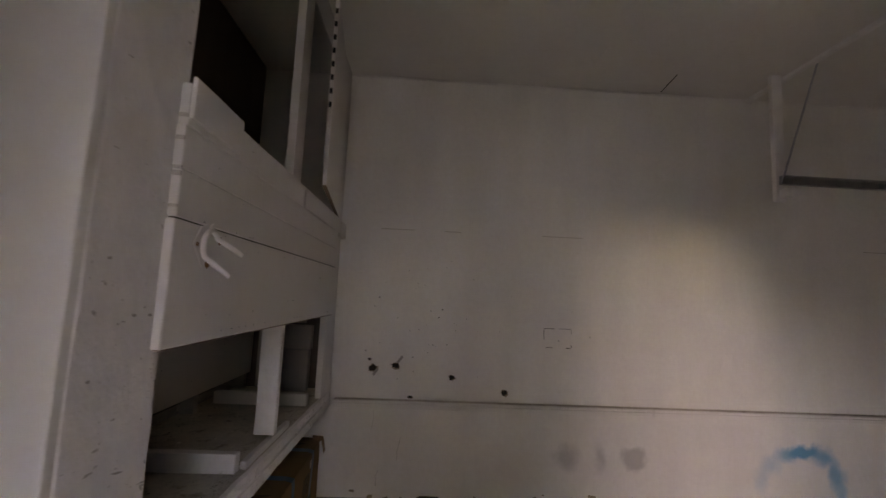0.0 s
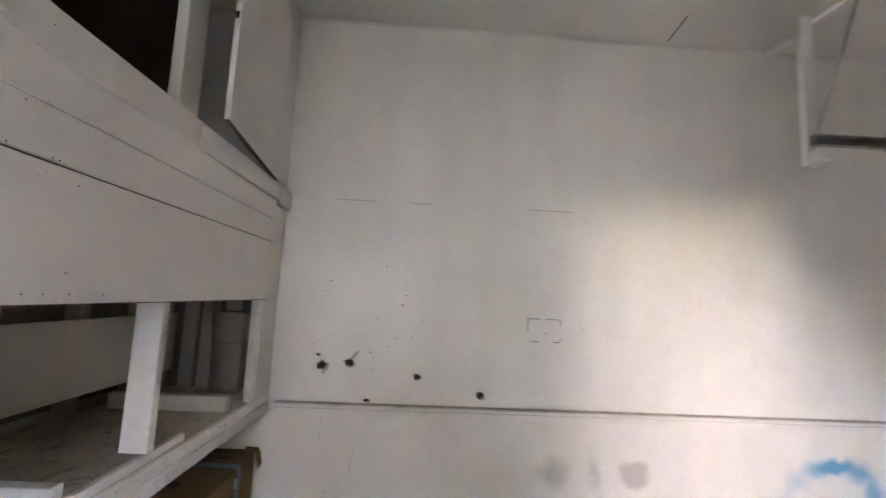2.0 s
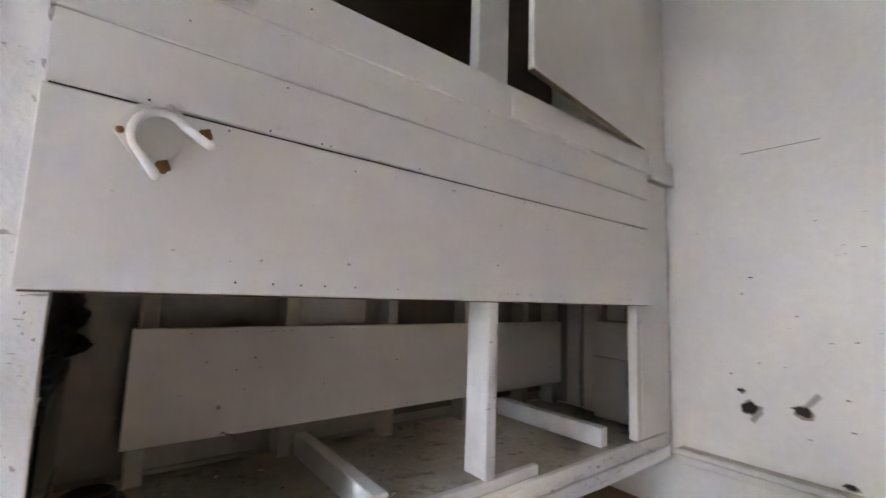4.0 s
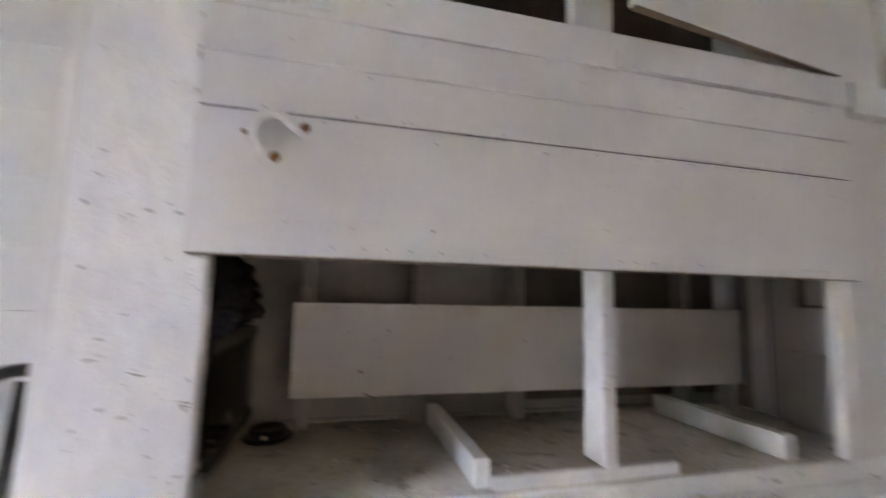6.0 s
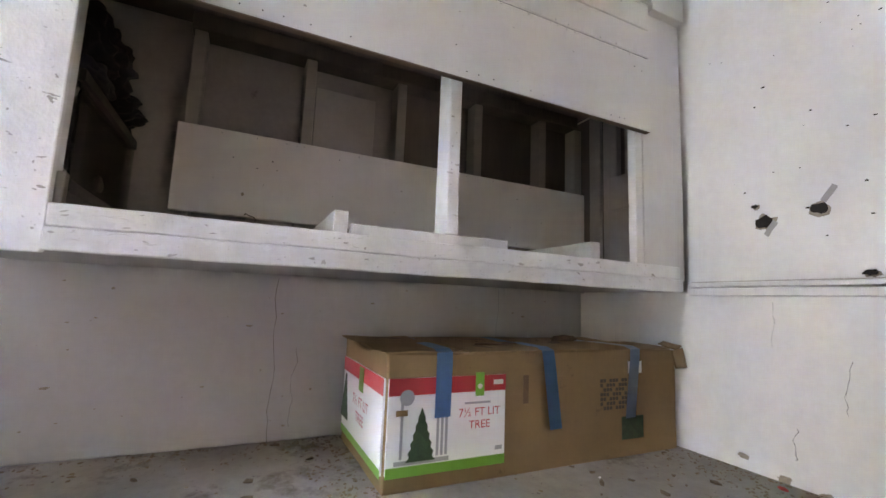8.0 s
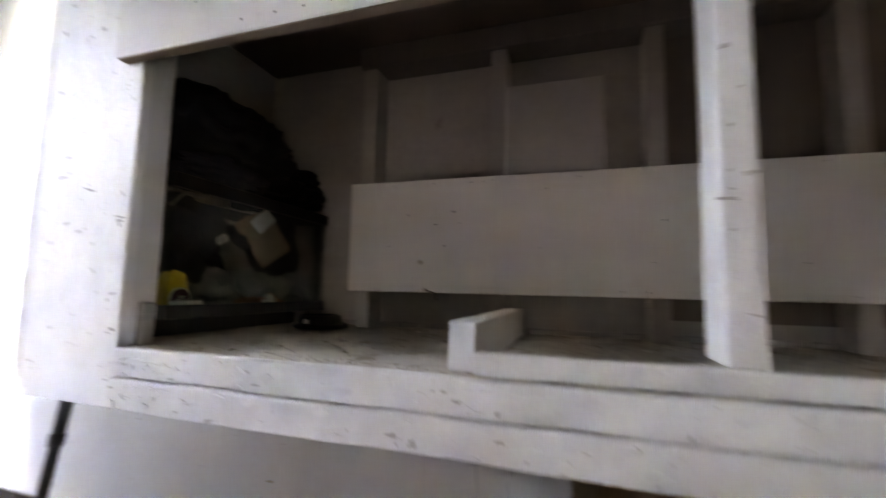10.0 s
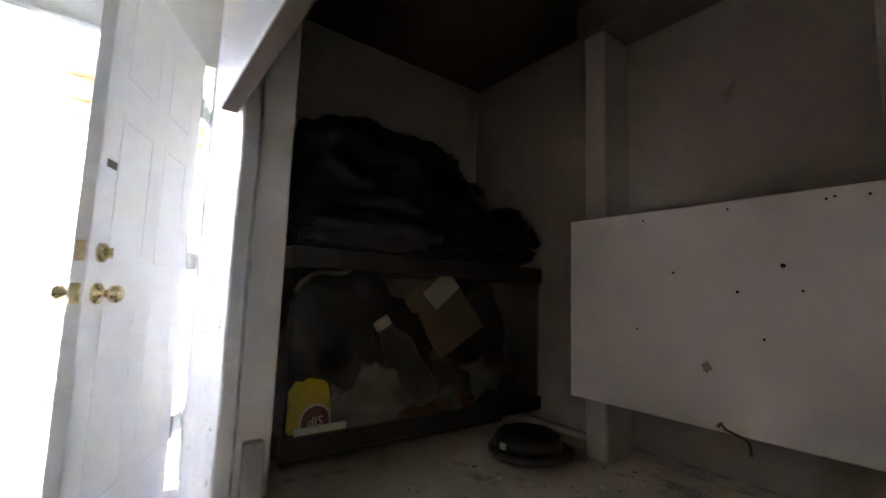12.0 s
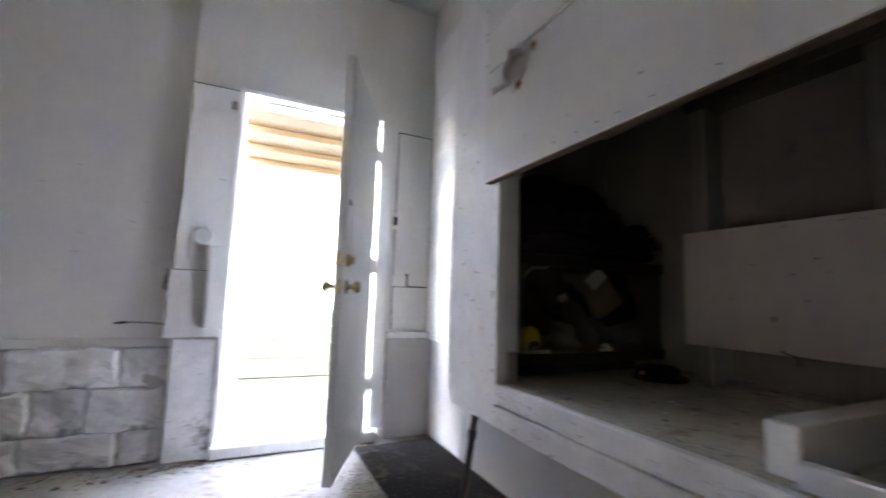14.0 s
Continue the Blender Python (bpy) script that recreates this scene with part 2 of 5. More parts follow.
ORANGE = material("orange_plastic", (0.4, 0.1, 0.02), 0.4, vary=0.2, bump=0.2)
SIDING = material("white_siding", (0.6, 0.61, 0.6), 0.5, vary=0.05, scale=2, grain=20, bump=0.05, tone=0.02)
PORCH_WOOD = material("porch_boards", (0.22, 0.12, 0.06), 0.6, vary=0.15, scale=4, grain=40, bump=0.1, stretch=(0.15, 1, 1), tone=0.1)
STEP_STONE = material("step_concrete", (0.085, 0.09, 0.055), 0.9, vary=0.15, scale=4, grain=40, bump=0.4, dirt=(0.1, 0.11, 0.05), dirt_amount=0.04, dirt_scale=6)
EARTH = material("yard_ground", (0.13, 0.14, 0.09), 0.95, vary=0.25, scale=1.5, grain=20, bump=0.5, dirt=(0.12, 0.18, 0.05), dirt_amount=0.08, dirt_scale=1.6)
ROOF = material("roof_shingle", (0.12, 0.115, 0.11), 0.9, vary=0.25, scale=3, grain=40, bump=0.4)
DARK_GLASS = material("window_glass", (0.03, 0.05, 0.09), 0.08, vary=0.1, bump=0.0)


def glass_material():
    m = bpy.data.materials.new("dusty_glass")
    m.use_nodes = True
    nt = m.node_tree
    add, link = nt.nodes.new, nt.links.new
    out = nt.nodes["Material Output"]
    nt.nodes.remove(nt.nodes["Principled BSDF"])
    clear, gloss, dust = add("ShaderNodeBsdfTransparent"), add("ShaderNodeBsdfGlossy"), add("ShaderNodeBsdfDiffuse")
    clear.inputs[0].default_value = (0.86, 0.9, 0.88, 1)
    gloss.inputs["Roughness"].default_value = 0.08
    dust.inputs[0].default_value = (0.3, 0.29, 0.27, 1)
    fres, one, two, n = add("ShaderNodeFresnel"), add("ShaderNodeMixShader"), add("ShaderNodeMixShader"), add("ShaderNodeTexNoise")
    n.inputs["Scale"].default_value, n.inputs["Detail"].default_value = 9, 6
    fres.inputs["IOR"].default_value = 1.22
    amount = add("ShaderNodeMapRange")
    amount.inputs["From Min"].default_value, amount.inputs["From Max"].default_value = 0.4, 0.8
    amount.inputs["To Min"].default_value, amount.inputs["To Max"].default_value = 0.02, 0.14
    link(n.outputs["Fac"], amount.inputs["Value"])
    link(amount.outputs[0], one.inputs[0]), link(clear.outputs[0], one.inputs[1]), link(dust.outputs[0], one.inputs[2])
    link(fres.outputs[0], two.inputs[0]), link(one.outputs[0], two.inputs[1]), link(gloss.outputs[0], two.inputs[2])
    link(two.outputs[0], out.inputs["Surface"])
    return m


MORTAR = material("painted_mortar", (0.45, 0.44, 0.43), 0.8, vary=0.3, scale=6, grain=50, bump=0.5, dirt=(0.1, 0.085, 0.07), dirt_amount=0.06, dirt_scale=6)
JOINT = material("dirty_mortar", (0.2, 0.185, 0.17), 0.9, vary=0.3, scale=8, grain=60, bump=0.4)
GLASS = glass_material()

# ---- building blocks ----
ORIGIN = {}


def place_of(ob):
    return ORIGIN.get(ob.name, Vector((0, 0, 0)))


def thing(name, at, label, category, group="", kind="", turn=0.0):
    """An Empty at a thing's base."""
    ob = new(name)
    ob.empty_display_size = 0.1
    ob.matrix_world = pose(*at, 0, 0, turn)
    ORIGIN[ob.name] = Vector(at)
    return tagged(ob, label, category, group, kind)


def mesh_of(name, bm, mat, smooth=False):
    me = bpy.data.meshes.new(name)
    if smooth:
        for f in bm.faces:
            f.smooth = True
    bm.to_mesh(me)
    bm.free()
    me.materials.append(mat)
    return me


def part(name, bm, mat, parent, label="", smooth=False, local=False):
    """Links a bmesh in world metres (local: in the parent's own) as one mesh under parent."""
    low = Vector([(min(v.co[i] for v in bm.verts) + max(v.co[i] for v in bm.verts)) / 2 for i in range(3)])
    bmesh.ops.translate(bm, verts=bm.verts, vec=-low)
    ob = new(name, mesh_of(name, bm, mat, smooth))
    ob.parent = parent
    if local:
        ob.location = low - (place_of(parent) if parent.type == "MESH" else Vector((0, 0, 0)))
        ORIGIN[ob.name] = low
    else:
        ob.location = low - place_of(parent)
        ORIGIN[ob.name] = low
    return tagged(ob, label) if label else ob


def solid(name, bm, mat, label, category, group="", kind="", smooth=False):
    """A thing that is one mesh, its origin at its base's middle."""
    xs, ys, zs = zip(*[v.co for v in bm.verts])
    base = Vector(((min(xs) + max(xs)) / 2, (min(ys) + max(ys)) / 2, min(zs)))
    bmesh.ops.translate(bm, verts=bm.verts, vec=-base)
    ob = new(name, mesh_of(name, bm, mat, smooth))
    ob.location = base
    ORIGIN[ob.name] = base
    return tagged(ob, label, category, group, kind)


def slab(x0, x1, y0, y1, z0, z1, bevel=0.003, bm=None, m=None):
    """A box with softened edges."""
    bm = bm or bmesh.new()
    made = bmesh.ops.create_cube(bm, size=1.0)["verts"]
    for v in made:
        v.co = Vector((x0 + (v.co.x + 0.5) * (x1 - x0), y0 + (v.co.y + 0.5) * (y1 - y0), z0 + (v.co.z + 0.5) * (z1 - z0)))
    if bevel:
        edges = list({e for v in made for e in v.link_edges})
        made = bmesh.ops.bevel(bm, geom=edges, offset=min(bevel, 0.3 * min(x1 - x0, y1 - y0, z1 - z0)), segments=1, affect="EDGES")["verts"]
    if m is not None:
        bmesh.ops.transform(bm, matrix=m, verts=made)
    return bm


def worn(bm, cuts=14, amount=0.002, scale=14.0):
    """Cuts the long edges of a board and wears its outline by noise."""
    far = max((e.calc_length() for e in bm.edges), default=0)
    bmesh.ops.subdivide_edges(bm, edges=[e for e in bm.edges if e.calc_length() > 0.6 * far], cuts=cuts, use_grid_fill=True)
    for v in bm.verts:
        v.co += noise.noise_vector(v.co * scale) * amount
    return bm


def rod(points, radius, bm=None, sides=10, tip=1.0):
    """A round bar along a line of points; tip: the last radius over the first."""
    bm = bm or bmesh.new()
    pts = [Vector(p) for p in points]
    rings = []
    side = None
    for i, p in enumerate(pts):
        way = (pts[min(i + 1, len(pts) - 1)] - pts[max(i - 1, 0)]).normalized()
        if side is None:
            side = way.orthogonal().normalized()
        side = (side - way * side.dot(way)).normalized()
        up = way.cross(side)
        r = radius * (1 + (tip - 1) * i / (len(pts) - 1))
        rings.append([bm.verts.new(p + r * (math.cos(a) * side + math.sin(a) * up)) for a in [2 * math.pi * k / sides for k in range(sides)]])
    for a, b in zip(rings, rings[1:]):
        for k in range(sides):
            bm.faces.new((a[k], a[(k + 1) % sides], b[(k + 1) % sides], b[k]))
    bm.faces.new(rings[0][::-1])
    bm.faces.new(rings[-1])
    return bm


def lathe(profile, at, axis="z", sides=20, bm=None):
    """Rows of radius and height turned round an axis through at."""
    bm = bm or bmesh.new()
    rings = []
    for r, h in profile:
        ring = []
        for k in range(sides):
            a = 2 * math.pi * k / sides
            c, s = r * math.cos(a), r * math.sin(a)
            ring.append(bm.verts.new(Vector(at) + Vector({"x": (h, c, s), "y": (c, h, s), "z": (c, s, h)}[axis])))
        rings.append(ring)
    for a, b in zip(rings, rings[1:]):
        for k in range(sides):
            bm.faces.new((a[k], a[(k + 1) % sides], b[(k + 1) % sides], b[k]))
    bm.faces.new(rings[0][::-1])
    bm.faces.new(rings[-1])
    bmesh.ops.recalc_face_normals(bm, faces=bm.faces)
    return bm


def crumple(center, size, rough=0.25, freq=4.0, seed=0, sub=4, flat=True):
    """A crumpled lump, such as a full bag: folds by ridged noise, its underside flat on what it lies on."""
    bm = bmesh.new()
    bmesh.ops.create_icosphere(bm, subdivisions=sub, radius=1.0)
    off = Vector((seed * 7.3, seed * 3.1, seed * 5.7))
    for v in bm.verts:
        d = v.co.normalized()
        ridge = 1 - abs(noise.noise(d * freq + off)) * 2
        r = 1 + rough * (noise.noise(d * freq * 0.5 + off) + 0.5 * ridge - 0.3 + 0.25 * noise.noise(d * freq * 3 + off))
        v.co = d * r
        if flat and v.co.z < -0.75:
            v.co.z = -0.75 + (v.co.z + 0.75) * 0.1
        v.co = Vector((v.co.x * size[0] / 2, v.co.y * size[1] / 2, v.co.z * size[2] / 2))
    bmesh.ops.translate(bm, verts=bm.verts, vec=Vector(center))
    return bm


def lettering(name, text, size, mat, parent, m, label=""):
    """Printed words, in the parent's world metres, laid by the pose m."""
    cu = bpy.data.curves.new(name, "FONT")
    cu.body, cu.size, cu.align_x, cu.align_y, cu.resolution_u = text, size, "CENTER", "CENTER", 3
    temp = bpy.data.objects.new(name + "_temp", cu)
    scene.collection.objects.link(temp)
    me = bpy.data.meshes.new_from_object(temp.evaluated_get(bpy.context.evaluated_depsgraph_get()))
    bpy.data.objects.remove(temp)
    bpy.data.curves.remove(cu)
    me.materials.clear()
    me.materials.append(mat)
    me.name = name
    ob = new(name, me)
    ob.parent = parent
    ob.matrix_basis = Matrix.Translation(-place_of(parent)) @ m
    ORIGIN[ob.name] = m.translation.copy()
    return tagged(ob, label) if label else ob


def ragged(center, rx, rz, seed, bm=None, y=0.0, thick=0.002):
    """A ragged flat blot on a wall that faces -y."""
    bm = bm or bmesh.new()
    rnd = random.Random(seed)
    n = 14
    ring = []
    for k in range(n):
        a = 2 * math.pi * k / n
        r = rnd.uniform(0.6, 1.15)
        ring.append((center[0] + rx * r * math.cos(a), center[1] + rz * r * math.sin(a)))
    front = [bm.verts.new((x, y - thick, z)) for x, z in ring]
    back = [bm.verts.new((x, y, z)) for x, z in ring]
    bm.faces.new(front)
    for k in range(n):
        bm.faces.new((front[k], back[k], back[(k + 1) % n], front[(k + 1) % n]))
    bmesh.ops.recalc_face_normals(bm, faces=bm.faces)
    return bm

# ---- the plan, in metres ----
NORTH_Y, NORTH_LOW_Y = 3.43, 3.405
SOUTH_Y, SOUTH_OUT = -0.44, -0.60
WEST_X, WEST_LOW_X, EAST_X = -0.86, -0.885, 5.4
BACK_X = -0.945
CEIL_Z, LEDGE_Z = 3.04, 0.65
FACE_X, STILE_X = -0.262, -0.286
DOOR_X0, DOOR_X1, DOOR_Z0, DOOR_Z1 = -0.48, 0.385, 0.07, 2.11
CAB_Y0, CAB_Y1 = 1.10, NORTH_Y

# ---- floor and ground ----
floor = thing("floor", (2.2, 1.4, 0), "grey dirty concrete garage floor with dust and stains", "floor", kind="structure")
part("slab", slab(-1.1, EAST_X + 0.2, SOUTH_OUT - 0.05, 3.6, -0.12, 0.0, 0), CONCRETE, floor)
bm = bmesh.new()
bmesh.ops.create_grid(bm, x_segments=80, y_segments=80, size=400)
for v in bm.verts:
    v.co.z = -0.13 + 0.02 * noise.noise(v.co * 0.05)
solid("ground", bm, EARTH, "bright sunlit yard of grass and worn concrete", "ground", kind="structure")

# ---- north wall ----
north = thing("wall_north", (2.2, NORTH_Y, 0), "white painted board wall with nail holes and blue spray paint", "wall", kind="structure")
part("concrete_base", slab(-1.1, EAST_X, NORTH_LOW_Y, 3.5, 0, 0.6095, 0), NORTH, north, "white painted concrete base with smudges and blue spray paint")
part("wall_panel", slab(-1.1, EAST_X, NORTH_Y, 3.5, 0.61, CEIL_Z, 0.001), NORTH, north)
part("outer_wall", slab(-1.1, EAST_X + 0.18, 3.5, 3.62, -0.1, CEIL_Z + 0.1, 0), SIDING, north)
for x0, x1 in ((-0.26, 0.62), (0.623, 2.0), (2.004, 3.46), (3.463, EAST_X)):
    part("ledge_board", worn(slab(x0, x1, 3.372, NORTH_Y, 0.633, LEDGE_Z, 0.003), 10, 0.0015), WHITE, north)
    part("ledge_board", worn(slab(x0, x1, 3.379, NORTH_Y, 0.600, 0.629, 0.003), 10, 0.0015), WHITE, north)
part("ledge_dust", slab(-0.25, EAST_X, 3.382, NORTH_Y, 0.652, 0.654, 0), SHELF_PAINT, north, "brown dust lying on the ledge")

# ---- west wall ----
west = thing("wall_west", (WEST_X, 1.4, 0), "white painted stud wall on a low concrete base", "wall", kind="structure")
part("concrete_base", worn(slab(-1.1, WEST_LOW_X, SOUTH_OUT, 3.6, 0, 0.63, 0.006), 8, 0.002, 3), PARGE, west, "white painted concrete base with hairline cracks")
part("ledge_board", worn(slab(-1.0, WEST_LOW_X + 0.02, SOUTH_Y, 1.09, 0.632, 0.672, 0.004), 8, 0.0015), OLD_PAINT, west)
part("sheathing", slab(-1.1, BACK_X, SOUTH_OUT, 3.6, 0.635, CEIL_Z, 0), SHEATHING, west, "grey stained board sheathing, bay shade in its tone")
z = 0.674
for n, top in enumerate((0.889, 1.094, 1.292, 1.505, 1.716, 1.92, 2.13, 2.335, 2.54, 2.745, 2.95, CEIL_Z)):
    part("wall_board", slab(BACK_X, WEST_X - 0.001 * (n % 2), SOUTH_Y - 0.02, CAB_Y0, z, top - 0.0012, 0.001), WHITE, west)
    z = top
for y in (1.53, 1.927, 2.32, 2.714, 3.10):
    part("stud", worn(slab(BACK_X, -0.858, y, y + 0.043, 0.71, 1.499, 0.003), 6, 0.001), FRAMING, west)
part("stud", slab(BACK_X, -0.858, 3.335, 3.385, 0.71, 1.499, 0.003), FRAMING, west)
# brown boards, coloured deeper where the face boards shade the bay
for y0, y1 in ((2.365, 2.712), (2.76, 3.098), (3.146, 3.333), (3.387, 3.40)):
    part("sheathing_board", slab(BACK_X, -0.93, y0, y1, 0.762, 1.498, 0), BROWN_BOARD, west)
part("top_plate", slab(BACK_X, -0.846, 1.52, 3.35, 1.50, 1.563, 0.003), BROWN_BOARD, west)
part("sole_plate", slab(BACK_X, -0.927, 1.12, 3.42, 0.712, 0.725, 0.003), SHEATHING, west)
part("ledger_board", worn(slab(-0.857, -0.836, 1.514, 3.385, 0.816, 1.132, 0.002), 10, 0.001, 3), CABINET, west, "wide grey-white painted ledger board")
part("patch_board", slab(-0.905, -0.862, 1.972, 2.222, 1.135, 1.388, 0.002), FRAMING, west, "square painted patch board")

# ---- south wall with its doorway ----
south = thing("wall_south", (2.2, SOUTH_Y, 0), "white painted wall with a doorway and block base", "wall", kind="structure")
part("wall_panel", slab(-1.1, DOOR_X0 - 0.03, SOUTH_OUT, SOUTH_Y, 0.065, CEIL_Z, 0), WHITE, south)
part("wall_panel", slab(-1.1, -0.575, SOUTH_OUT, SOUTH_Y, 0.0, 0.064, 0), PARGE, south)
part("wall_panel", slab(DOOR_X0 - 0.03, DOOR_X1 + 0.03, SOUTH_OUT, SOUTH_Y, DOOR_Z1 + 0.03, CEIL_Z, 0), WHITE, south)
part("wall_panel", slab(DOOR_X1 + 0.03, EAST_X, SOUTH_OUT, SOUTH_Y - 0.06, 0.0, CEIL_Z, 0), WHITE, south)
part("wall_panel", slab(DOOR_X1 + 0.03, 0.662, SOUTH_Y - 0.06, SOUTH_Y, 2.113, CEIL_Z, 0.002), WHITE, south)
part("knee_wall", worn(slab(-0.9, -0.575, SOUTH_Y, -0.405, 0.0, 0.64, 0.006), 5, 0.003, 5), PARGE, south)
part("ledge_board", worn(slab(-0.9, -0.565, SOUTH_Y, -0.385, 0.642, 0.682, 0.004), 6, 0.001), OLD_PAINT, south)
part("column_board", worn(slab(DOOR_X1 + 0.03, 0.66, SOUTH_Y - 0.06, -0.395, 1.03, 2.11, 0.003), 8, 0.001), WHITE, south, "white painted plywood facing beside the doorway")
part("column_board", worn(slab(DOOR_X1 + 0.03, 0.685, SOUTH_Y - 0.06, -0.392, 0.66, 1.027, 0.003), 8, 0.001), WHITE, south)
part("pilaster", worn(slab(DOOR_X1 + 0.03, 0.645, SOUTH_Y - 0.06, -0.402, 0.0, 0.655, 0.01), 8, 0.005, 7), BLOCK, south, "rough white painted masonry pilaster")


def rough_block(x0, x1, y0, y1, z0, z1, seed):
    """A painted masonry block with a broken, uneven face."""
    bm = slab(x0, x1, y0, y1, z0, z1, 0.012)
    bmesh.ops.subdivide_edges(bm, edges=[e for e in bm.edges if e.calc_length() > 0.09], cuts=7, use_grid_fill=True)
    off = Vector((seed * 3.7, seed * 1.9, 0))
    for v in bm.verts:
        n = noise.noise_vector(v.co * 8 + off) * 0.02 + noise.noise_vector(v.co * 26 + off) * 0.009
        v.co += Vector((n.x, n.y, n.z))
    return bm


part("block_backing", slab(0.65, EAST_X, SOUTH_Y - 0.06, SOUTH_Y - 0.033, 0.0, 0.6, 0), MORTAR, south)
stones = random.Random(14)
for row, (z0, z1) in enumerate(((0.0, 0.17), (0.174, 0.39), (0.394, 0.598))):
    x = 0.648
    while x < 3.4:
        wide = stones.uniform(0.16, 0.5)
        part("block", rough_block(x, x + wide, SOUTH_Y - 0.06, SOUTH_Y - 0.026 + stones.uniform(0, 0.018), z0, z1, row * 9 + x), BLOCK, south)
        x += wide + 0.004
part("rail", slab(0.66, EAST_X, SOUTH_Y - 0.06, SOUTH_Y - 0.04, 0.602, 0.65, 0.003), WHITE, south)
# access panel beside the door
part("panel_trim", slab(-0.60, -0.565, SOUTH_Y, -0.428, 0.70, 2.13, 0.002), WHITE, south)
part("panel_trim", slab(-0.86, -0.602, SOUTH_Y, -0.43, 2.075, 2.13, 0.002), WHITE, south)
part("joint_gap", slab(-0.86, -0.6005, SOUTH_Y, -0.4385, 0.70, 2.0745, 0), HOLE, south, "dark open joint")
part("access_panel", slab(-0.856, -0.608, SOUTH_Y, -0.432, 0.992, 2.066, 0.002), WHITE, south)
part("access_panel", slab(-0.856, -0.608, SOUTH_Y, -0.432, 0.70, 0.982, 0.002), WHITE, south)

# ---- east wall and ceiling ----
solid("wall_east", slab(EAST_X, EAST_X + 0.18, SOUTH_OUT, 3.6, 0, CEIL_Z, 0), WHITE, "plain white painted end wall", "wall", kind="structure")
ceiling = bmesh.new()
for x0, x1 in ((-1.1, 1.4495), (1.4505, EAST_X + 0.2)):
    slab(x0, x1, SOUTH_OUT, 3.5, CEIL_Z, CEIL_Z + 0.05, 0.0, ceiling)
slab(-1.15, EAST_X + 0.25, SOUTH_OUT - 0.1, 3.7, CEIL_Z + 0.051, CEIL_Z + 0.2, 0.0, ceiling)
solid("ceiling", ceiling, CEILING, "off-white painted sheet ceiling with fine joints", "ceiling", kind="structure")
solid("trim", worn(slab(-0.26, EAST_X, NORTH_Y - 0.012, NORTH_Y, CEIL_Z - 0.012, CEIL_Z, 0.003), 12, 0.001), WHITE, "thin painted bead where wall meets ceiling", "trim", kind="structure")

# ---- doorway: frame and open leaf ----
frame_1 = thing("door_frame", (0, SOUTH_Y, 0), "white painted wooden door frame with worn sill", "door frame", kind="structure")
part("jamb", slab(DOOR_X0 - 0.03, DOOR_X0, SOUTH_OUT - 0.01, SOUTH_Y, 0.02, DOOR_Z1 + 0.03, 0.003), DOOR_PAINT, frame_1)
part("jamb", slab(DOOR_X1, DOOR_X1 + 0.03, SOUTH_OUT - 0.01, -0.39, 0.02, DOOR_Z1 + 0.03, 0.003), DOOR_PAINT, frame_1)
part("head", slab(DOOR_X0, DOOR_X1, SOUTH_OUT - 0.01, -0.39, DOOR_Z1, DOOR_Z1 + 0.03, 0.003), DOOR_PAINT, frame_1)
part("sill", worn(slab(DOOR_X0 - 0.03, DOOR_X1 + 0.03, SOUTH_OUT - 0.04, -0.37, 0.0, DOOR_Z0, 0.008), 8, 0.003), OLD_PAINT, frame_1, "chipped white painted sill")
part("casing", slab(-0.562, -0.472, SOUTH_Y, -0.397, 0.16, DOOR_Z1 + 0.02, 0.003), WHITE, frame_1)

part("stop_strip", slab(DOOR_X1 - 0.014, DOOR_X1 - 0.0005, -0.49, -0.455, 0.072, DOOR_Z1 - 0.001, 0.003), DOOR_PAINT, frame_1)
part("stop_strip", slab(DOOR_X0 + 0.001, DOOR_X1 - 0.0145, -0.49, -0.455, DOOR_Z1 - 0.016, DOOR_Z1 - 0.001, 0.003), DOOR_PAINT, frame_1)
part("weatherstrip", worn(slab(DOOR_X1 - 0.004, DOOR_X1 - 0.0003, -0.44, -0.415, 0.08, 0.62, 0.001), 14, 0.003, 12), BLACK, frame_1, "torn black weatherstrip")
part("strike_plate", slab(DOOR_X1 - 0.003, DOOR_X1 - 0.0003, -0.452, -0.425, 0.9, 0.99, 0.001), STEEL, frame_1, "dull steel strike plate")

LEAF_W, LEAF_H, LEAF_T = 0.762, 1.99, 0.042
leaf = thing("door_1", (-0.402, -0.318, 0.09), "white panelled entrance door standing open with brass knobs", "door", kind="structure", turn=math.degrees(math.atan2(0.69, 0.325)))
# local: x from hinge to lock, y through the thickness, z up
panel = bmesh.new()
slab(0, LEAF_W, -LEAF_T / 2, LEAF_T / 2, 0, LEAF_H, 0.002, panel)
leaf_body = part("leaf", panel, DOOR_PAINT, leaf, local=True)
for sy in (-1, 1):
    for x0, x1 in ((0.11, 0.34), (0.43, 0.66)):
        for z0, z1 in ((0.2, 0.82), (0.98, 1.45), (1.58, 1.86)):
            bmf = bmesh.new()
            yy = sy * LEAF_T / 2
            for a0, a1, c0, c1 in ((x0, x1, z0, z0 + 0.018), (x0, x1, z1 - 0.018, z1), (x0, x0 + 0.018, z0 + 0.018, z1 - 0.018), (x1 - 0.018, x1, z0 + 0.018, z1 - 0.018)):
                slab(a0, a1, yy - 0.002, yy + 0.002, c0, c1, 0.001, bmf)
            part("panel_moulding", bmf, DOOR_PAINT, leaf, local=True)
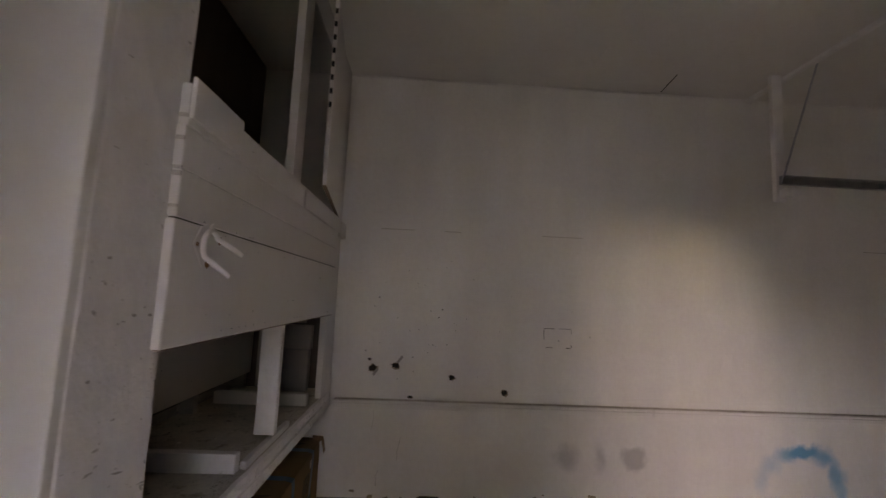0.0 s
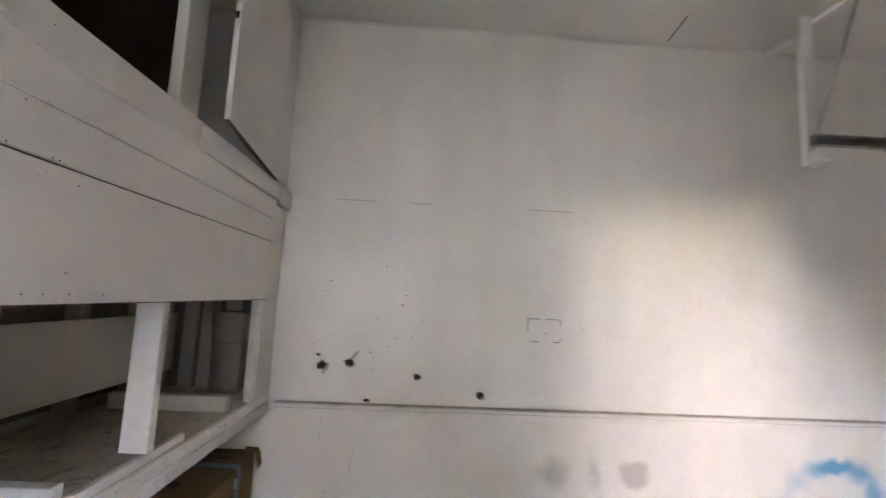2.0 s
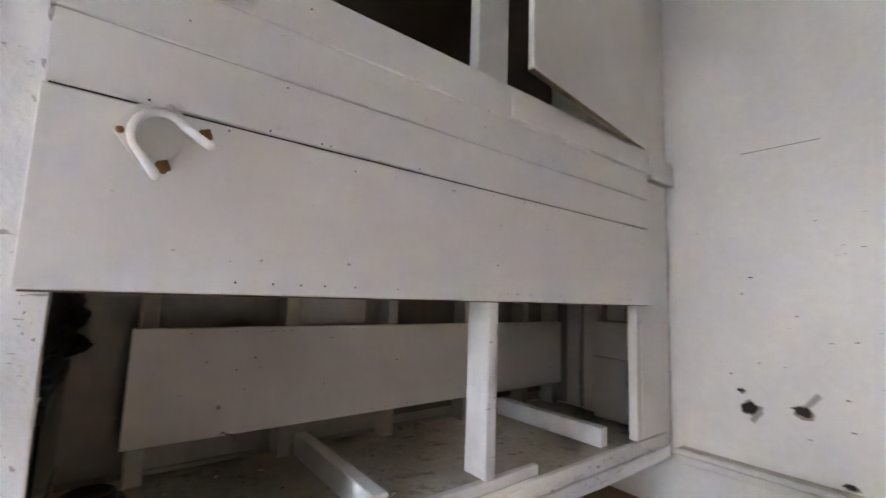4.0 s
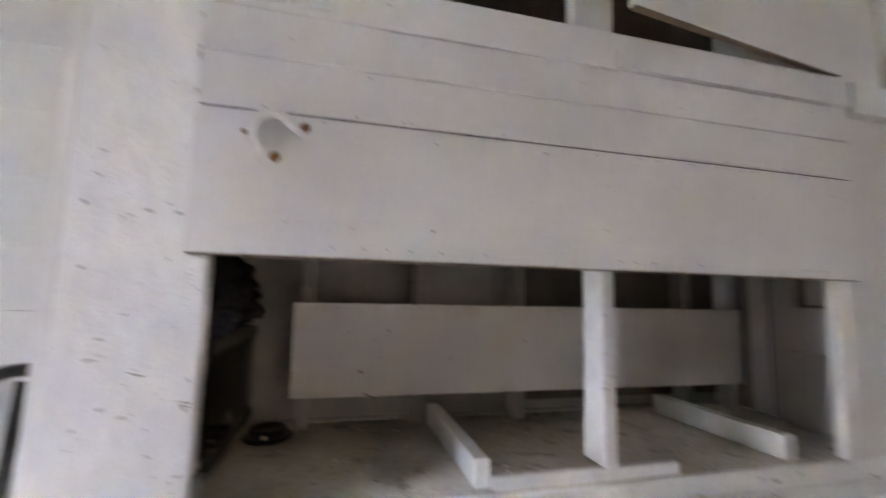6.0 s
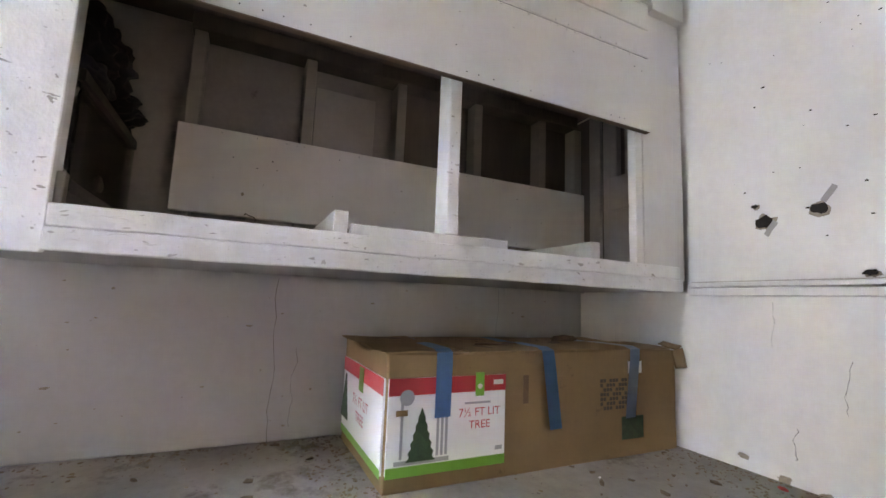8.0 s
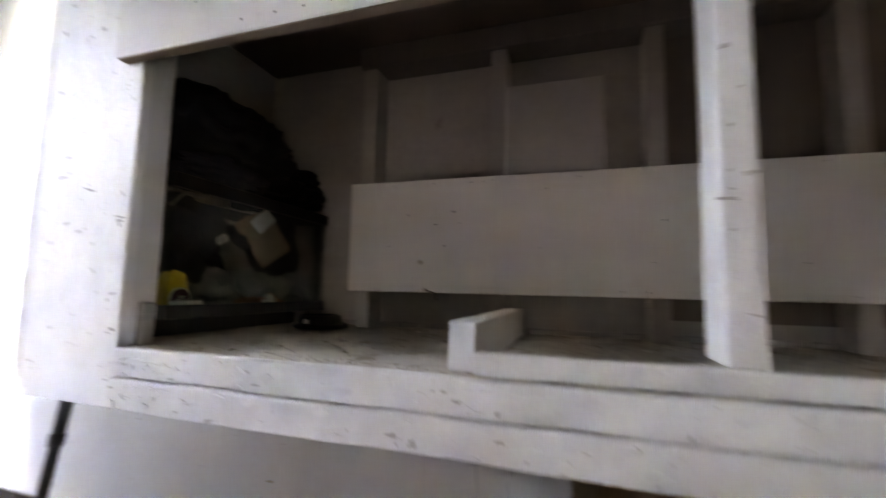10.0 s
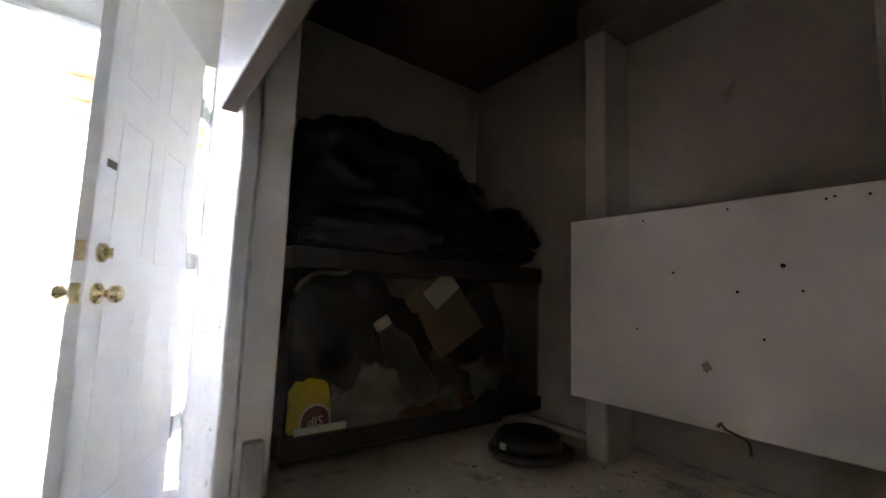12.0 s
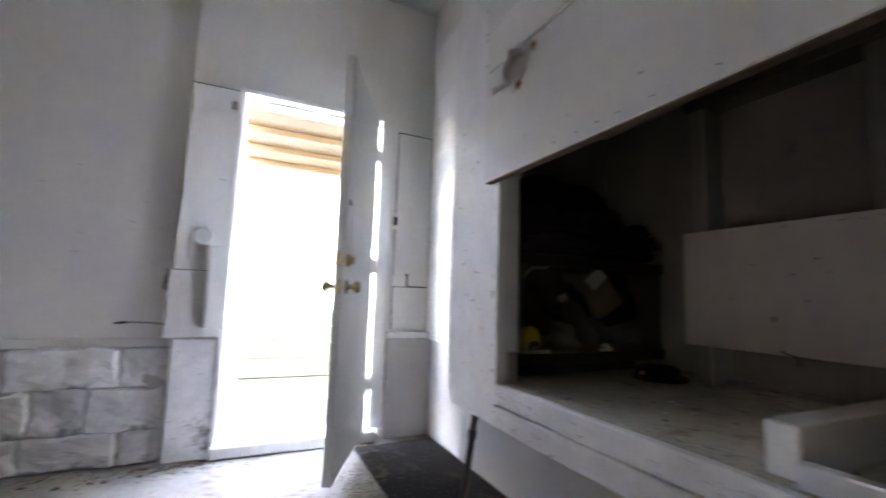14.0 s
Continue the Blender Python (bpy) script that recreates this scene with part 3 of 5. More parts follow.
for hz in (0.27, 1.02, 1.76):
    bmh = rod([(0.0, 0.026, hz - 0.05), (0.0, 0.026, hz + 0.05)], 0.008)
    slab(0.0, 0.006, -0.02, 0.03, hz - 0.045, hz + 0.045, 0.001, bmh)
    slab(-0.118, 0.0, 0.018, 0.024, hz - 0.045, hz + 0.045, 0.001, bmh)
    part("hinge", bmh, DOOR_PAINT, leaf, "painted steel butt hinge", local=True)
KX, KZ = LEAF_W - 0.065, 0.868
for sy in (-1, 1):
    y0 = sy * LEAF_T / 2
    part("door_knob", lathe([(0.033, 0), (0.033, sy * 0.006), (0.013, sy * 0.012), (0.012, sy * 0.03), (0.027, sy * 0.042), (0.029, sy * 0.055), (0.02, sy * 0.068), (0.004, sy * 0.07)], (KX, y0, KZ), "y"), BRASS, leaf, "polished brass knob", True, True)
    part("deadbolt", lathe([(0.031, 0), (0.031, sy * 0.008), (0.024, sy * 0.014), (0.02, sy * 0.016)], (KX, y0, KZ + 0.125), "y"), BRASS, leaf, "brass deadbolt rose", True, True)
part("thumb_turn", slab(KX - 0.006, KX + 0.006, LEAF_T / 2 + 0.014, LEAF_T / 2 + 0.032, KZ + 0.108, KZ + 0.142, 0.002), BRASS, leaf, local=True)
for z0, h in ((KZ - 0.03, 0.06), (KZ + 0.095, 0.06)):
    part("latch_plate", slab(LEAF_W, LEAF_W + 0.002, -0.013, 0.013, z0, z0 + h, 0.0005), BRASS, leaf, local=True)
part("sticker", slab(KX - 0.03, KX + 0.025, LEAF_T / 2, LEAF_T / 2 + 0.001, 1.26, 1.285, 0), PRINT_INK, leaf, "small dark sticker with white edges", local=True)

# ---- built-in storage cabinet ----
cab = thing("storage_cabinet", (-0.57, 2.25, 0.61), "white painted built-in wooden storage cabinet, lower bay open", "cabinet")


def board(name, x0, x1, y0, y1, z0, z1, mat=CABINET, label="", cuts=14, amount=0.0012):
    return part(name, worn(slab(x0, x1, y0, y1, z0, z1, 0.0025), cuts, amount, 9), mat, cab, label)


board("stile", STILE_X - 0.022, STILE_X, 1.1265, 1.385, 0.607, CEIL_Z - 0.003, OLD_PAINT, "wide painted stile with chipped paint", 30, 0.003)
board("stile_stud", -0.357, STILE_X - 0.023, 1.34, 1.38, 0.712, CEIL_Z - 0.003, CABINET)
board("spacer", -0.345, -0.318, 1.381, 1.397, 0.712, 0.79, FRAMING)
board("end_panel", -0.94, STILE_X - 0.002, 1.10, 1.126, 0.635, CEIL_Z - 0.003, WHITE)
board("stile", STILE_X - 0.022, STILE_X, 3.165, 3.40, 0.657, CEIL_Z - 0.003, CABINET)
board("stile_stud", -0.325, STILE_X - 0.001, 3.125, 3.163, 0.7115, CEIL_Z - 0.003, CABINET)
for z0, z1, y0 in ((1.240, 1.5485, 1.343), (1.553, 1.671, 1.347), (1.673, 1.780, 1.345), (1.7815, 1.888, 1.35)):
    b = board("face_board", STILE_X + 0.001, FACE_X, y0, 3.185, z0, z1, CABINET, "", 24, 0.0009)
for z0, z1 in ((1.5487, 1.5528), (1.6711, 1.6729), (1.7801, 1.7814)):
    part("joint_gap", slab(STILE_X + 0.003, FACE_X - 0.005, 1.352, 3.18, z0, z1, 0), HOLE, cab, "dark open joint")
for z0, hh, deep_y in ((1.575, 0.007, 1.3475), (1.652, 0.012, 1.349), (1.671, 0.006, 1.35), (1.741, 0.01, 1.348), (1.80, 0.008, 1.3515)):
    part("notch", slab(STILE_X + 0.004, FACE_X + 0.0004, 1.3425, deep_y, z0, z0 + hh, 0), FLAKED, cab, "chipped notch in board end")
part("raw_edge", slab(STILE_X + 0.002, FACE_X - 0.002, 1.35, 3.18, 1.2365, 1.2395, 0), RAW_WOOD, cab, "bare brown lower board edge")
board("lip_board", FACE_X + 0.0005, FACE_X + 0.012, 1.352, 1.628, 1.797, 1.905, CABINET)
board("top_batten", FACE_X + 0.0005, FACE_X + 0.012, 2.35, 3.19, 1.783, 1.87, CABINET, "", 20)
board("cap_block", STILE_X + 0.001, FACE_X + 0.016, 3.192, 3.385, 1.765, 1.868, CABINET, "", 4)
board("post", -0.391, -0.302, 2.318, 2.357, 0.745, 1.56, OLD_PAINT, "white painted centre post", 12, 0.0015)
board("upper_divider", -0.325, STILE_X + 0.0005, 2.235, 2.36, 1.885, CEIL_Z - 0.003, CABINET, "", 8)
part("shelf", slab(-0.94, -0.30, 1.127, 3.40, 0.66, 0.711, 0.002), SHELF_PAINT, cab, "dusty shelf floor with dirt and droppings")
board("shelf_edge", -0.299, -0.279, 1.387, 3.36, 0.664, 0.713, OLD_PAINT, "", 50, 0.003)
board("shelf_edge", -0.302, -0.272, 1.387, 3.37, 0.612, 0.662, OLD_PAINT, "chipped white shelf edge", 50, 0.0035)
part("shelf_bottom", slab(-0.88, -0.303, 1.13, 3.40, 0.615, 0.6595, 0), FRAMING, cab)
for y0, y1, x0 in ((1.982, 2.022, -0.86), (2.93, 2.975, -0.86)):
    board("divider_rail", x0, -0.325, y0, y1, 0.7125, 0.782, OLD_PAINT, "", 12, 0.002)
board("divider_strip", -0.325, -0.301, 2.026, 2.545, 0.7135, 0.744, OLD_PAINT, "", 12, 0.0015)
board("upper_floor", -0.94, STILE_X - 0.001, 1.127, 3.40, 1.565, 1.59, DARK_WOOD)
board("front_cleat", -0.34, STILE_X - 0.0005, 1.39, 3.10, 1.515, 1.563, RAW_WOOD)
part("upper_back", slab(-0.9435, -0.925, 1.127, 3.40, 1.592, CEIL_Z - 0.003, 0), DARK_WOOD, cab, "dark brown bare board back")
part("upper_side", slab(-0.924, STILE_X - 0.03, 1.127, 1.14, 1.592, CEIL_Z - 0.003, 0), DARK_WOOD, cab)
board("top_rail", STILE_X - 0.022, STILE_X, 1.387, 3.163, 2.86, CEIL_Z - 0.003, CABINET)
# linings added to darken the shaded ends of the bay
part("end_lining", slab(-0.928, -0.36, 1.1265, 1.1345, 0.7125, 1.56, 0), SHEATHING, cab, "grey inner lining added for the bay's shade")
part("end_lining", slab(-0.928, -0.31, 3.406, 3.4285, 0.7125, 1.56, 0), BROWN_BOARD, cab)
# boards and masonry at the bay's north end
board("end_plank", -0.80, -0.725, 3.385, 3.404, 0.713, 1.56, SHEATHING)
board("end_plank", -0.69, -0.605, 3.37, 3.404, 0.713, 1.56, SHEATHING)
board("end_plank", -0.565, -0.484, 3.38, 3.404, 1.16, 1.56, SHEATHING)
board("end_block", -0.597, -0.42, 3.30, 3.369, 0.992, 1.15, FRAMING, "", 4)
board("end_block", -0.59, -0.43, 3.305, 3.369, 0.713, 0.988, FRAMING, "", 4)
# right upper door, ajar, hinged at the north stile
hinge = Vector((STILE_X + 0.012, 3.175, 0))
free = Vector((-0.165, 2.325, 0))
way = (free - hinge).normalized()
m_door = Matrix.Translation(hinge) @ Matrix.Rotation(math.atan2(way.y, way.x), 4, "Z")
width = (free - hinge).length
updoor = part("cabinet_door", worn(slab(0, width, -0.01, 0.01, 1.893, 2.85, 0.002, m=m_door), 10, 0.0008), CABINET, cab, "white painted plywood cabinet door standing ajar")
part("raw_edge", slab(0.005, width - 0.003, -0.009, 0.009, 1.889, 1.8925, 0, m=m_door), RAW_WOOD, updoor)
for k in range(8):
    z0 = 2.28 + k * 0.07
    part("notch", slab(width - 0.004, width + 0.0015, -0.008, 0.006, z0, z0 + 0.028, 0, m=m_door), HOLE, updoor)

# ---- tool hook on the cabinet face ----
def tool_hook():
    x = FACE_X
    h = thing("utility_hook", (x, 1.50, 1.42), "white painted double steel tool hook screwed to cabinet face", "hook")
    bm = bmesh.new()
    ring = [(1.432, 1.500), (1.462, 1.548), (1.505, 1.560), (1.548, 1.535), (1.520, 1.470), (1.478, 1.440)]
    f = [bm.verts.new((x + 0.003, y, z)) for y, z in ring]
    b = [bm.verts.new((x, y, z)) for y, z in ring]
    bm.faces.new(f)
    for k in range(6):
        bm.faces.new((f[k], b[k], b[(k + 1) % 6], f[(k + 1) % 6]))
    bmesh.ops.recalc_face_normals(bm, faces=bm.faces)
    part("back_plate", bm, CABINET, h)
    # one bent bar: a bow close to the board, both arms leaning out and down to blunt tips
    tip_a, tip_b = Vector((x + 0.072, 1.562, 1.482)), Vector((x + 0.072, 1.493, 1.418))
    bow = []
    for k in range(11):
        a = radians(35 + 190 * k / 10)
        bow.append(Vector((x + 0.014, 1.498 + 0.040 * math.cos(a), 1.497 + 0.043 * math.sin(a))))
    root_a, root_b = bow[0].lerp(tip_a, 0.2), bow[-1].lerp(tip_b, 0.2)
    part("bar", rod([tip_a, tip_a.lerp(root_a, 0.5), root_a] + bow + [root_b, root_b.lerp(tip_b, 0.5), tip_b], 0.0075, sides=12), CABINET, h, smooth=True)
    for p in (Vector((x + 0.004, 1.563, 1.520)), Vector((x + 0.004, 1.505, 1.450))):
        part("rust_patch", crumple(p, (0.005, 0.020, 0.022), 0.6, 4, 3, 3, False), RUST, h, "rust and torn wood")
    part("screw", lathe([(0.007, 0.004), (0.007, 0.007), (0.004, 0.009)], (x, 1.507, 1.553), "x", 10), CABINET, h)
    part("screw", lathe([(0.006, 0.004), (0.006, 0.006), (0.003, 0.008)], (x, 1.443, 1.498), "x", 10), RUST, h)
    return h


tool_hook()


# ---- cardboard box under the shelf ----
def tree_box():
    x0, x1, y0, y1, h = -0.835, -0.322, 2.16, 3.375, 0.384
    b = thing("cardboard_box", ((x0 + x1) / 2, (y0 + y1) / 2, 0), "worn brown cardboard tree box with blue tape and printed label", "box")
    bm = slab(x0, x1, y0, y1, 0.001, h, 0.005)
    bmesh.ops.subdivide_edges(bm, edges=[e for e in bm.edges if e.calc_length() > 0.2], cuts=9, use_grid_fill=True)
    for v in bm.verts:
        s = 0.4 + min(1, v.co.z / 0.3)
        v.co += noise.noise_vector(v.co * 4.5) * 0.006 * s
        v.co.z = max(v.co.z, 0.0)
        if v.co.z > 0.3:
            v.co.z += 0.006 * noise.noise(v.co * 3) - 0.012 * math.exp(-((v.co.x - (x0 + x1) / 2) / 0.12) ** 2)
    body = part("body", bm, CARDBOARD, b)
    part("flap", worn(slab(x1 - 0.27, x1 + 0.012, y0 - 0.012, y0 + 0.24, h + 0.001, h + 0.005, 0.001), 8, 0.006, 8), CARDBOARD, b, "bent top flap")
    part("flap", worn(slab(x0 + 0.005, x1 - 0.265, y0 - 0.02, y0 + 0.24, h + 0.001, h + 0.005, 0.001), 8, 0.006, 8), CARDBOARD, b, "bent torn top flap")
    part("flap", worn(slab(x1 - 0.26, x1 + 0.012, y0 + 0.26, y1 + 0.02, h + 0.001, h + 0.005, 0.001), 12, 0.005, 6), CARDBOARD, b)
    part("torn_corner", worn(slab(-0.003, 0.003, -0.035, 0.045, -0.065, 0.012, 0.001, m=pose(x1 + 0.02, y1 - 0.02, h - 0.008, 0, -14, 10)), 6, 0.006, 14), CARDBOARD, b, "bent torn corner flap")
    part("torn_corner", worn(slab(-0.05, 0.02, -0.03, 0.03, -0.002, 0.002, 0.0005, m=pose(x1, y1 - 0.01, h + 0.012, 8, 12, 20)), 6, 0.005, 14), CARDBOARD, b, "bent torn corner flap")
    part("torn_strip", worn(slab(x1 - 0.19, x1 - 0.165, 2.55, 2.72, h + 0.006, h + 0.012, 0.001, m=Matrix.Translation((0, 0, 0))), 8, 0.01, 12), CARD_DARK, b)
    part("torn_strip", crumple((x1 - 0.3, 3.06, h + 0.012), (0.05, 0.13, 0.03), 0.5, 4, 8, 3, False), CARD_DARK, b)
    for cx, cy, r, turn in ((x1 - 0.1, 2.52, 0.05, 20), (x1 - 0.34, 2.62, 0.06, 80), (x1 - 0.2, 2.93, 0.07, 140), (x1 - 0.4, 2.3, 0.06, 250), (x1 - 0.12, 3.25, 0.05, 10)):
        tri = bmesh.new()
        flat = [tri.verts.new(Vector((cx + r * q * math.cos(radians(turn + a)), cy + r * q * math.sin(radians(turn + a)), h + 0.008))) for a, q in ((0, 1.4), (100, 0.5), (170, 0.9), (250, 0.45))]
        tri.faces.new(flat)
        bmesh.ops.solidify(tri, geom=tri.faces, thickness=0.003)
        part("torn_patch", tri, CARD_DARK, b, "torn dark patch of cardboard")
    fx = x1 + 0.007
    # printed labels on the long side and the short end
    lab = part("label", worn(slab(fx - 0.006, fx, y0 + 0.006, 2.555, 0.055, 0.315, 0.0), 8, 0.001, 6), PRINT_WHITE, b, "white printed label with red and green bands")
    part("red_band", slab(fx, fx + 0.0015, y0 + 0.006, 2.555, 0.268, 0.316, 0), PRINT_RED, lab)
    part("green_band", slab(fx, fx + 0.0015, y0 + 0.006, 2.555, 0.047, 0.075, 0), PRINT_GREEN, lab)
    part("tag", slab(fx + 0.0015, fx + 0.003, 2.445, 2.475, 0.255, 0.325, 0), PRINT_GREEN, lab)
    part("tag_dot", lathe([(0.008, 0.003), (0.008, 0.0042)], (fx, 2.46, 0.284), "x", 12), PRINT_WHITE, lab)
    part("badge", lathe([(0.022, 0.0015), (0.022, 0.003)], (fx, 2.222, 0.262), "x", 18), PRINT_GREY, lab)
    tree = bmesh.new()
    pts = []
    for k in range(13):
        z = 0.085 + 0.145 * k / 12
        w = 0.045 * (1 - k / 12) ** 0.9 + 0.002
        pts.append((z, w * (1.0 if k % 2 == 0 else 0.82)))
    vl = [tree.verts.new((fx + 0.002, 2.27 - w, z)) for z, w in pts]
    vr = [tree.verts.new((fx + 0.002, 2.27 + w, z)) for z, w in pts]
    for k in range(12):
        tree.faces.new((vl[k], vr[k], vr[k + 1], vl[k + 1]))
    part("tree_picture", tree, PRINT_DARK_GREEN, lab)
    room_pic = bmesh.new()
    for yy in (2.205, 2.318, 2.332, 2.346):
        slab(fx, fx + 0.0012, yy, yy + 0.008, 0.095, 0.25, 0, room_pic)
    slab(fx, fx + 0.0012, 2.19, 2.36, 0.078, 0.09, 0, room_pic)
    part("room_picture", room_pic, PRINT_GREY, lab)
    part("brown_spot", slab(fx + 0.0012, fx + 0.0026, 2.19, 2.225, 0.212, 0.228, 0), CARDBOARD, lab)
    face = Matrix(((0, 0, 1, fx + 0.0015), (1, 0, 0, 0), (0, 1, 0, 0), (0, 0, 0, 1)))
    lettering("lettering", "7½ FT LIT", 0.034, PRINT_RED, lab, face @ Matrix.Translation((2.462, 0.207, 0)))
    lettering("lettering", "TREE", 0.034, PRINT_RED, lab, face @ Matrix.Translation((2.462, 0.170, 0)))
    part("small_print", slab(fx, fx + 0.0012, 2.41, 2.5, 0.232, 0.238, 0), PRINT_GREY, lab)
    part("small_print", slab(fx, fx + 0.0012, 2.52, 2.545, 0.09, 0.102, 0), PRINT_GREY, lab)
    band = bmesh.new()
    slab(fx + 0.0015, fx + 0.0025, 2.51, 2.545, 0.287, 0.301, 0, band)
    part("small_print", band, PRINT_WHITE, lab)
    ey = y0 - 0.007
    end = part("label", slab(x0 + 0.02, x1 - 0.002, ey, ey + 0.006, 0.055, 0.315, 0), PRINT_WHITE, b, "white printed label with red and green bands")
    part("red_band", slab(x0 + 0.02, x1 - 0.002, ey - 0.0015, ey, 0.268, 0.316, 0), PRINT_RED, end)
    part("green_band", slab(x0 + 0.02, x1 - 0.002, ey - 0.0015, ey, 0.047, 0.07, 0), PRINT_GREEN, end)
    part("tag", slab(-0.58, -0.53, ey - 0.003, ey - 0.0015, 0.235, 0.312, 0), PRINT_GREEN, end)
    side = Matrix(((1, 0, 0, 0), (0, 0, -1, ey - 0.0015), (0, 1, 0, 0), (0, 0, 0, 1)))
    lettering("lettering", "7½ FT LIT", 0.045, PRINT_RED, end, side @ Matrix.Translation((-0.56, 0.195, 0)))
    lettering("lettering", "TREE", 0.045, PRINT_RED, end, side @ Matrix.Translation((-0.56, 0.145, 0)))
    strip = bmesh.new()
    for k in range(6):
        z = 0.1 + 0.026 * k
        w = 0.05 * (1 - k / 6)
        slab(-0.775 - w, -0.775 + w, ey - 0.0015, ey, z, z + 0.026, 0, strip)
    part("tree_picture", strip, PRINT_DARK_GREEN, end)
    # tapes over the top and down the long side
    for yc, w, low, mat, skew in ((2.335, 0.052, 0.2, BLUE_TAPE, 0.0), (2.72, 0.05, 0.13, BLUE_TAPE, 0.03), (3.13, 0.05, 0.14, GREY_TAPE, -0.02)):
        bmt = bmesh.new()
        run = [(x0 + 0.03, h + 0.004), (x1 - 0.3, h + 0.002), (x1 - 0.2, h + 0.009), (x1 - 0.02, h + 0.012), (x1 + 0.014, h + 0.004), (x1 + 0.0165, h - 0.03), (x1 + 0.012, low)]
        rows = []
        for k, (xx, zz) in enumerate(run):
            dy = skew * (h - zz) / 0.2 + (xx - x1) * -0.1
            rows.append([bmt.verts.new((xx, yc + dy - w / 2, zz)), bmt.verts.new((xx, yc + dy + w / 2, zz + 0.001))])
        for a, c in zip(rows, rows[1:]):
            bmt.faces.new((a[0], a[1], c[1], c[0]))
        bmesh.ops.solidify(bmt, geom=bmt.faces, thickness=0.0008)
        part("tape", bmt, mat, b, "blue painter's tape strip" if mat is BLUE_TAPE else "grey-blue tape strip")
    stamp = bmesh.new()
    for i in range(9):
        for j in range(7):
            if (i * 5 + j * 3) % 4:
                slab(fx, fx + 0.001, 2.96 + i * 0.015, 2.972 + i * 0.015, 0.175 + j * 0.016, 0.187 + j * 0.016, 0, stamp)
    part("printed_stamp", stamp, PRINT_INK, b, "faded dark printed panel")
    part("green_label", slab(fx - 0.001, fx + 0.001, 3.065, 3.175, 0.065, 0.145, 0), PRINT_DARK_GREEN, b, "green shipping label")
    part("white_label", slab(fx - 0.001, fx + 0.001, 3.10, 3.17, 0.3, 0.343, 0), PRINT_WHITE, b)
    part("handle_slot", slab(fx - 0.001, fx + 0.0012, 2.625, 2.645, 0.22, 0.31, 0), CARD_DARK, b)
    return b


tree_box()


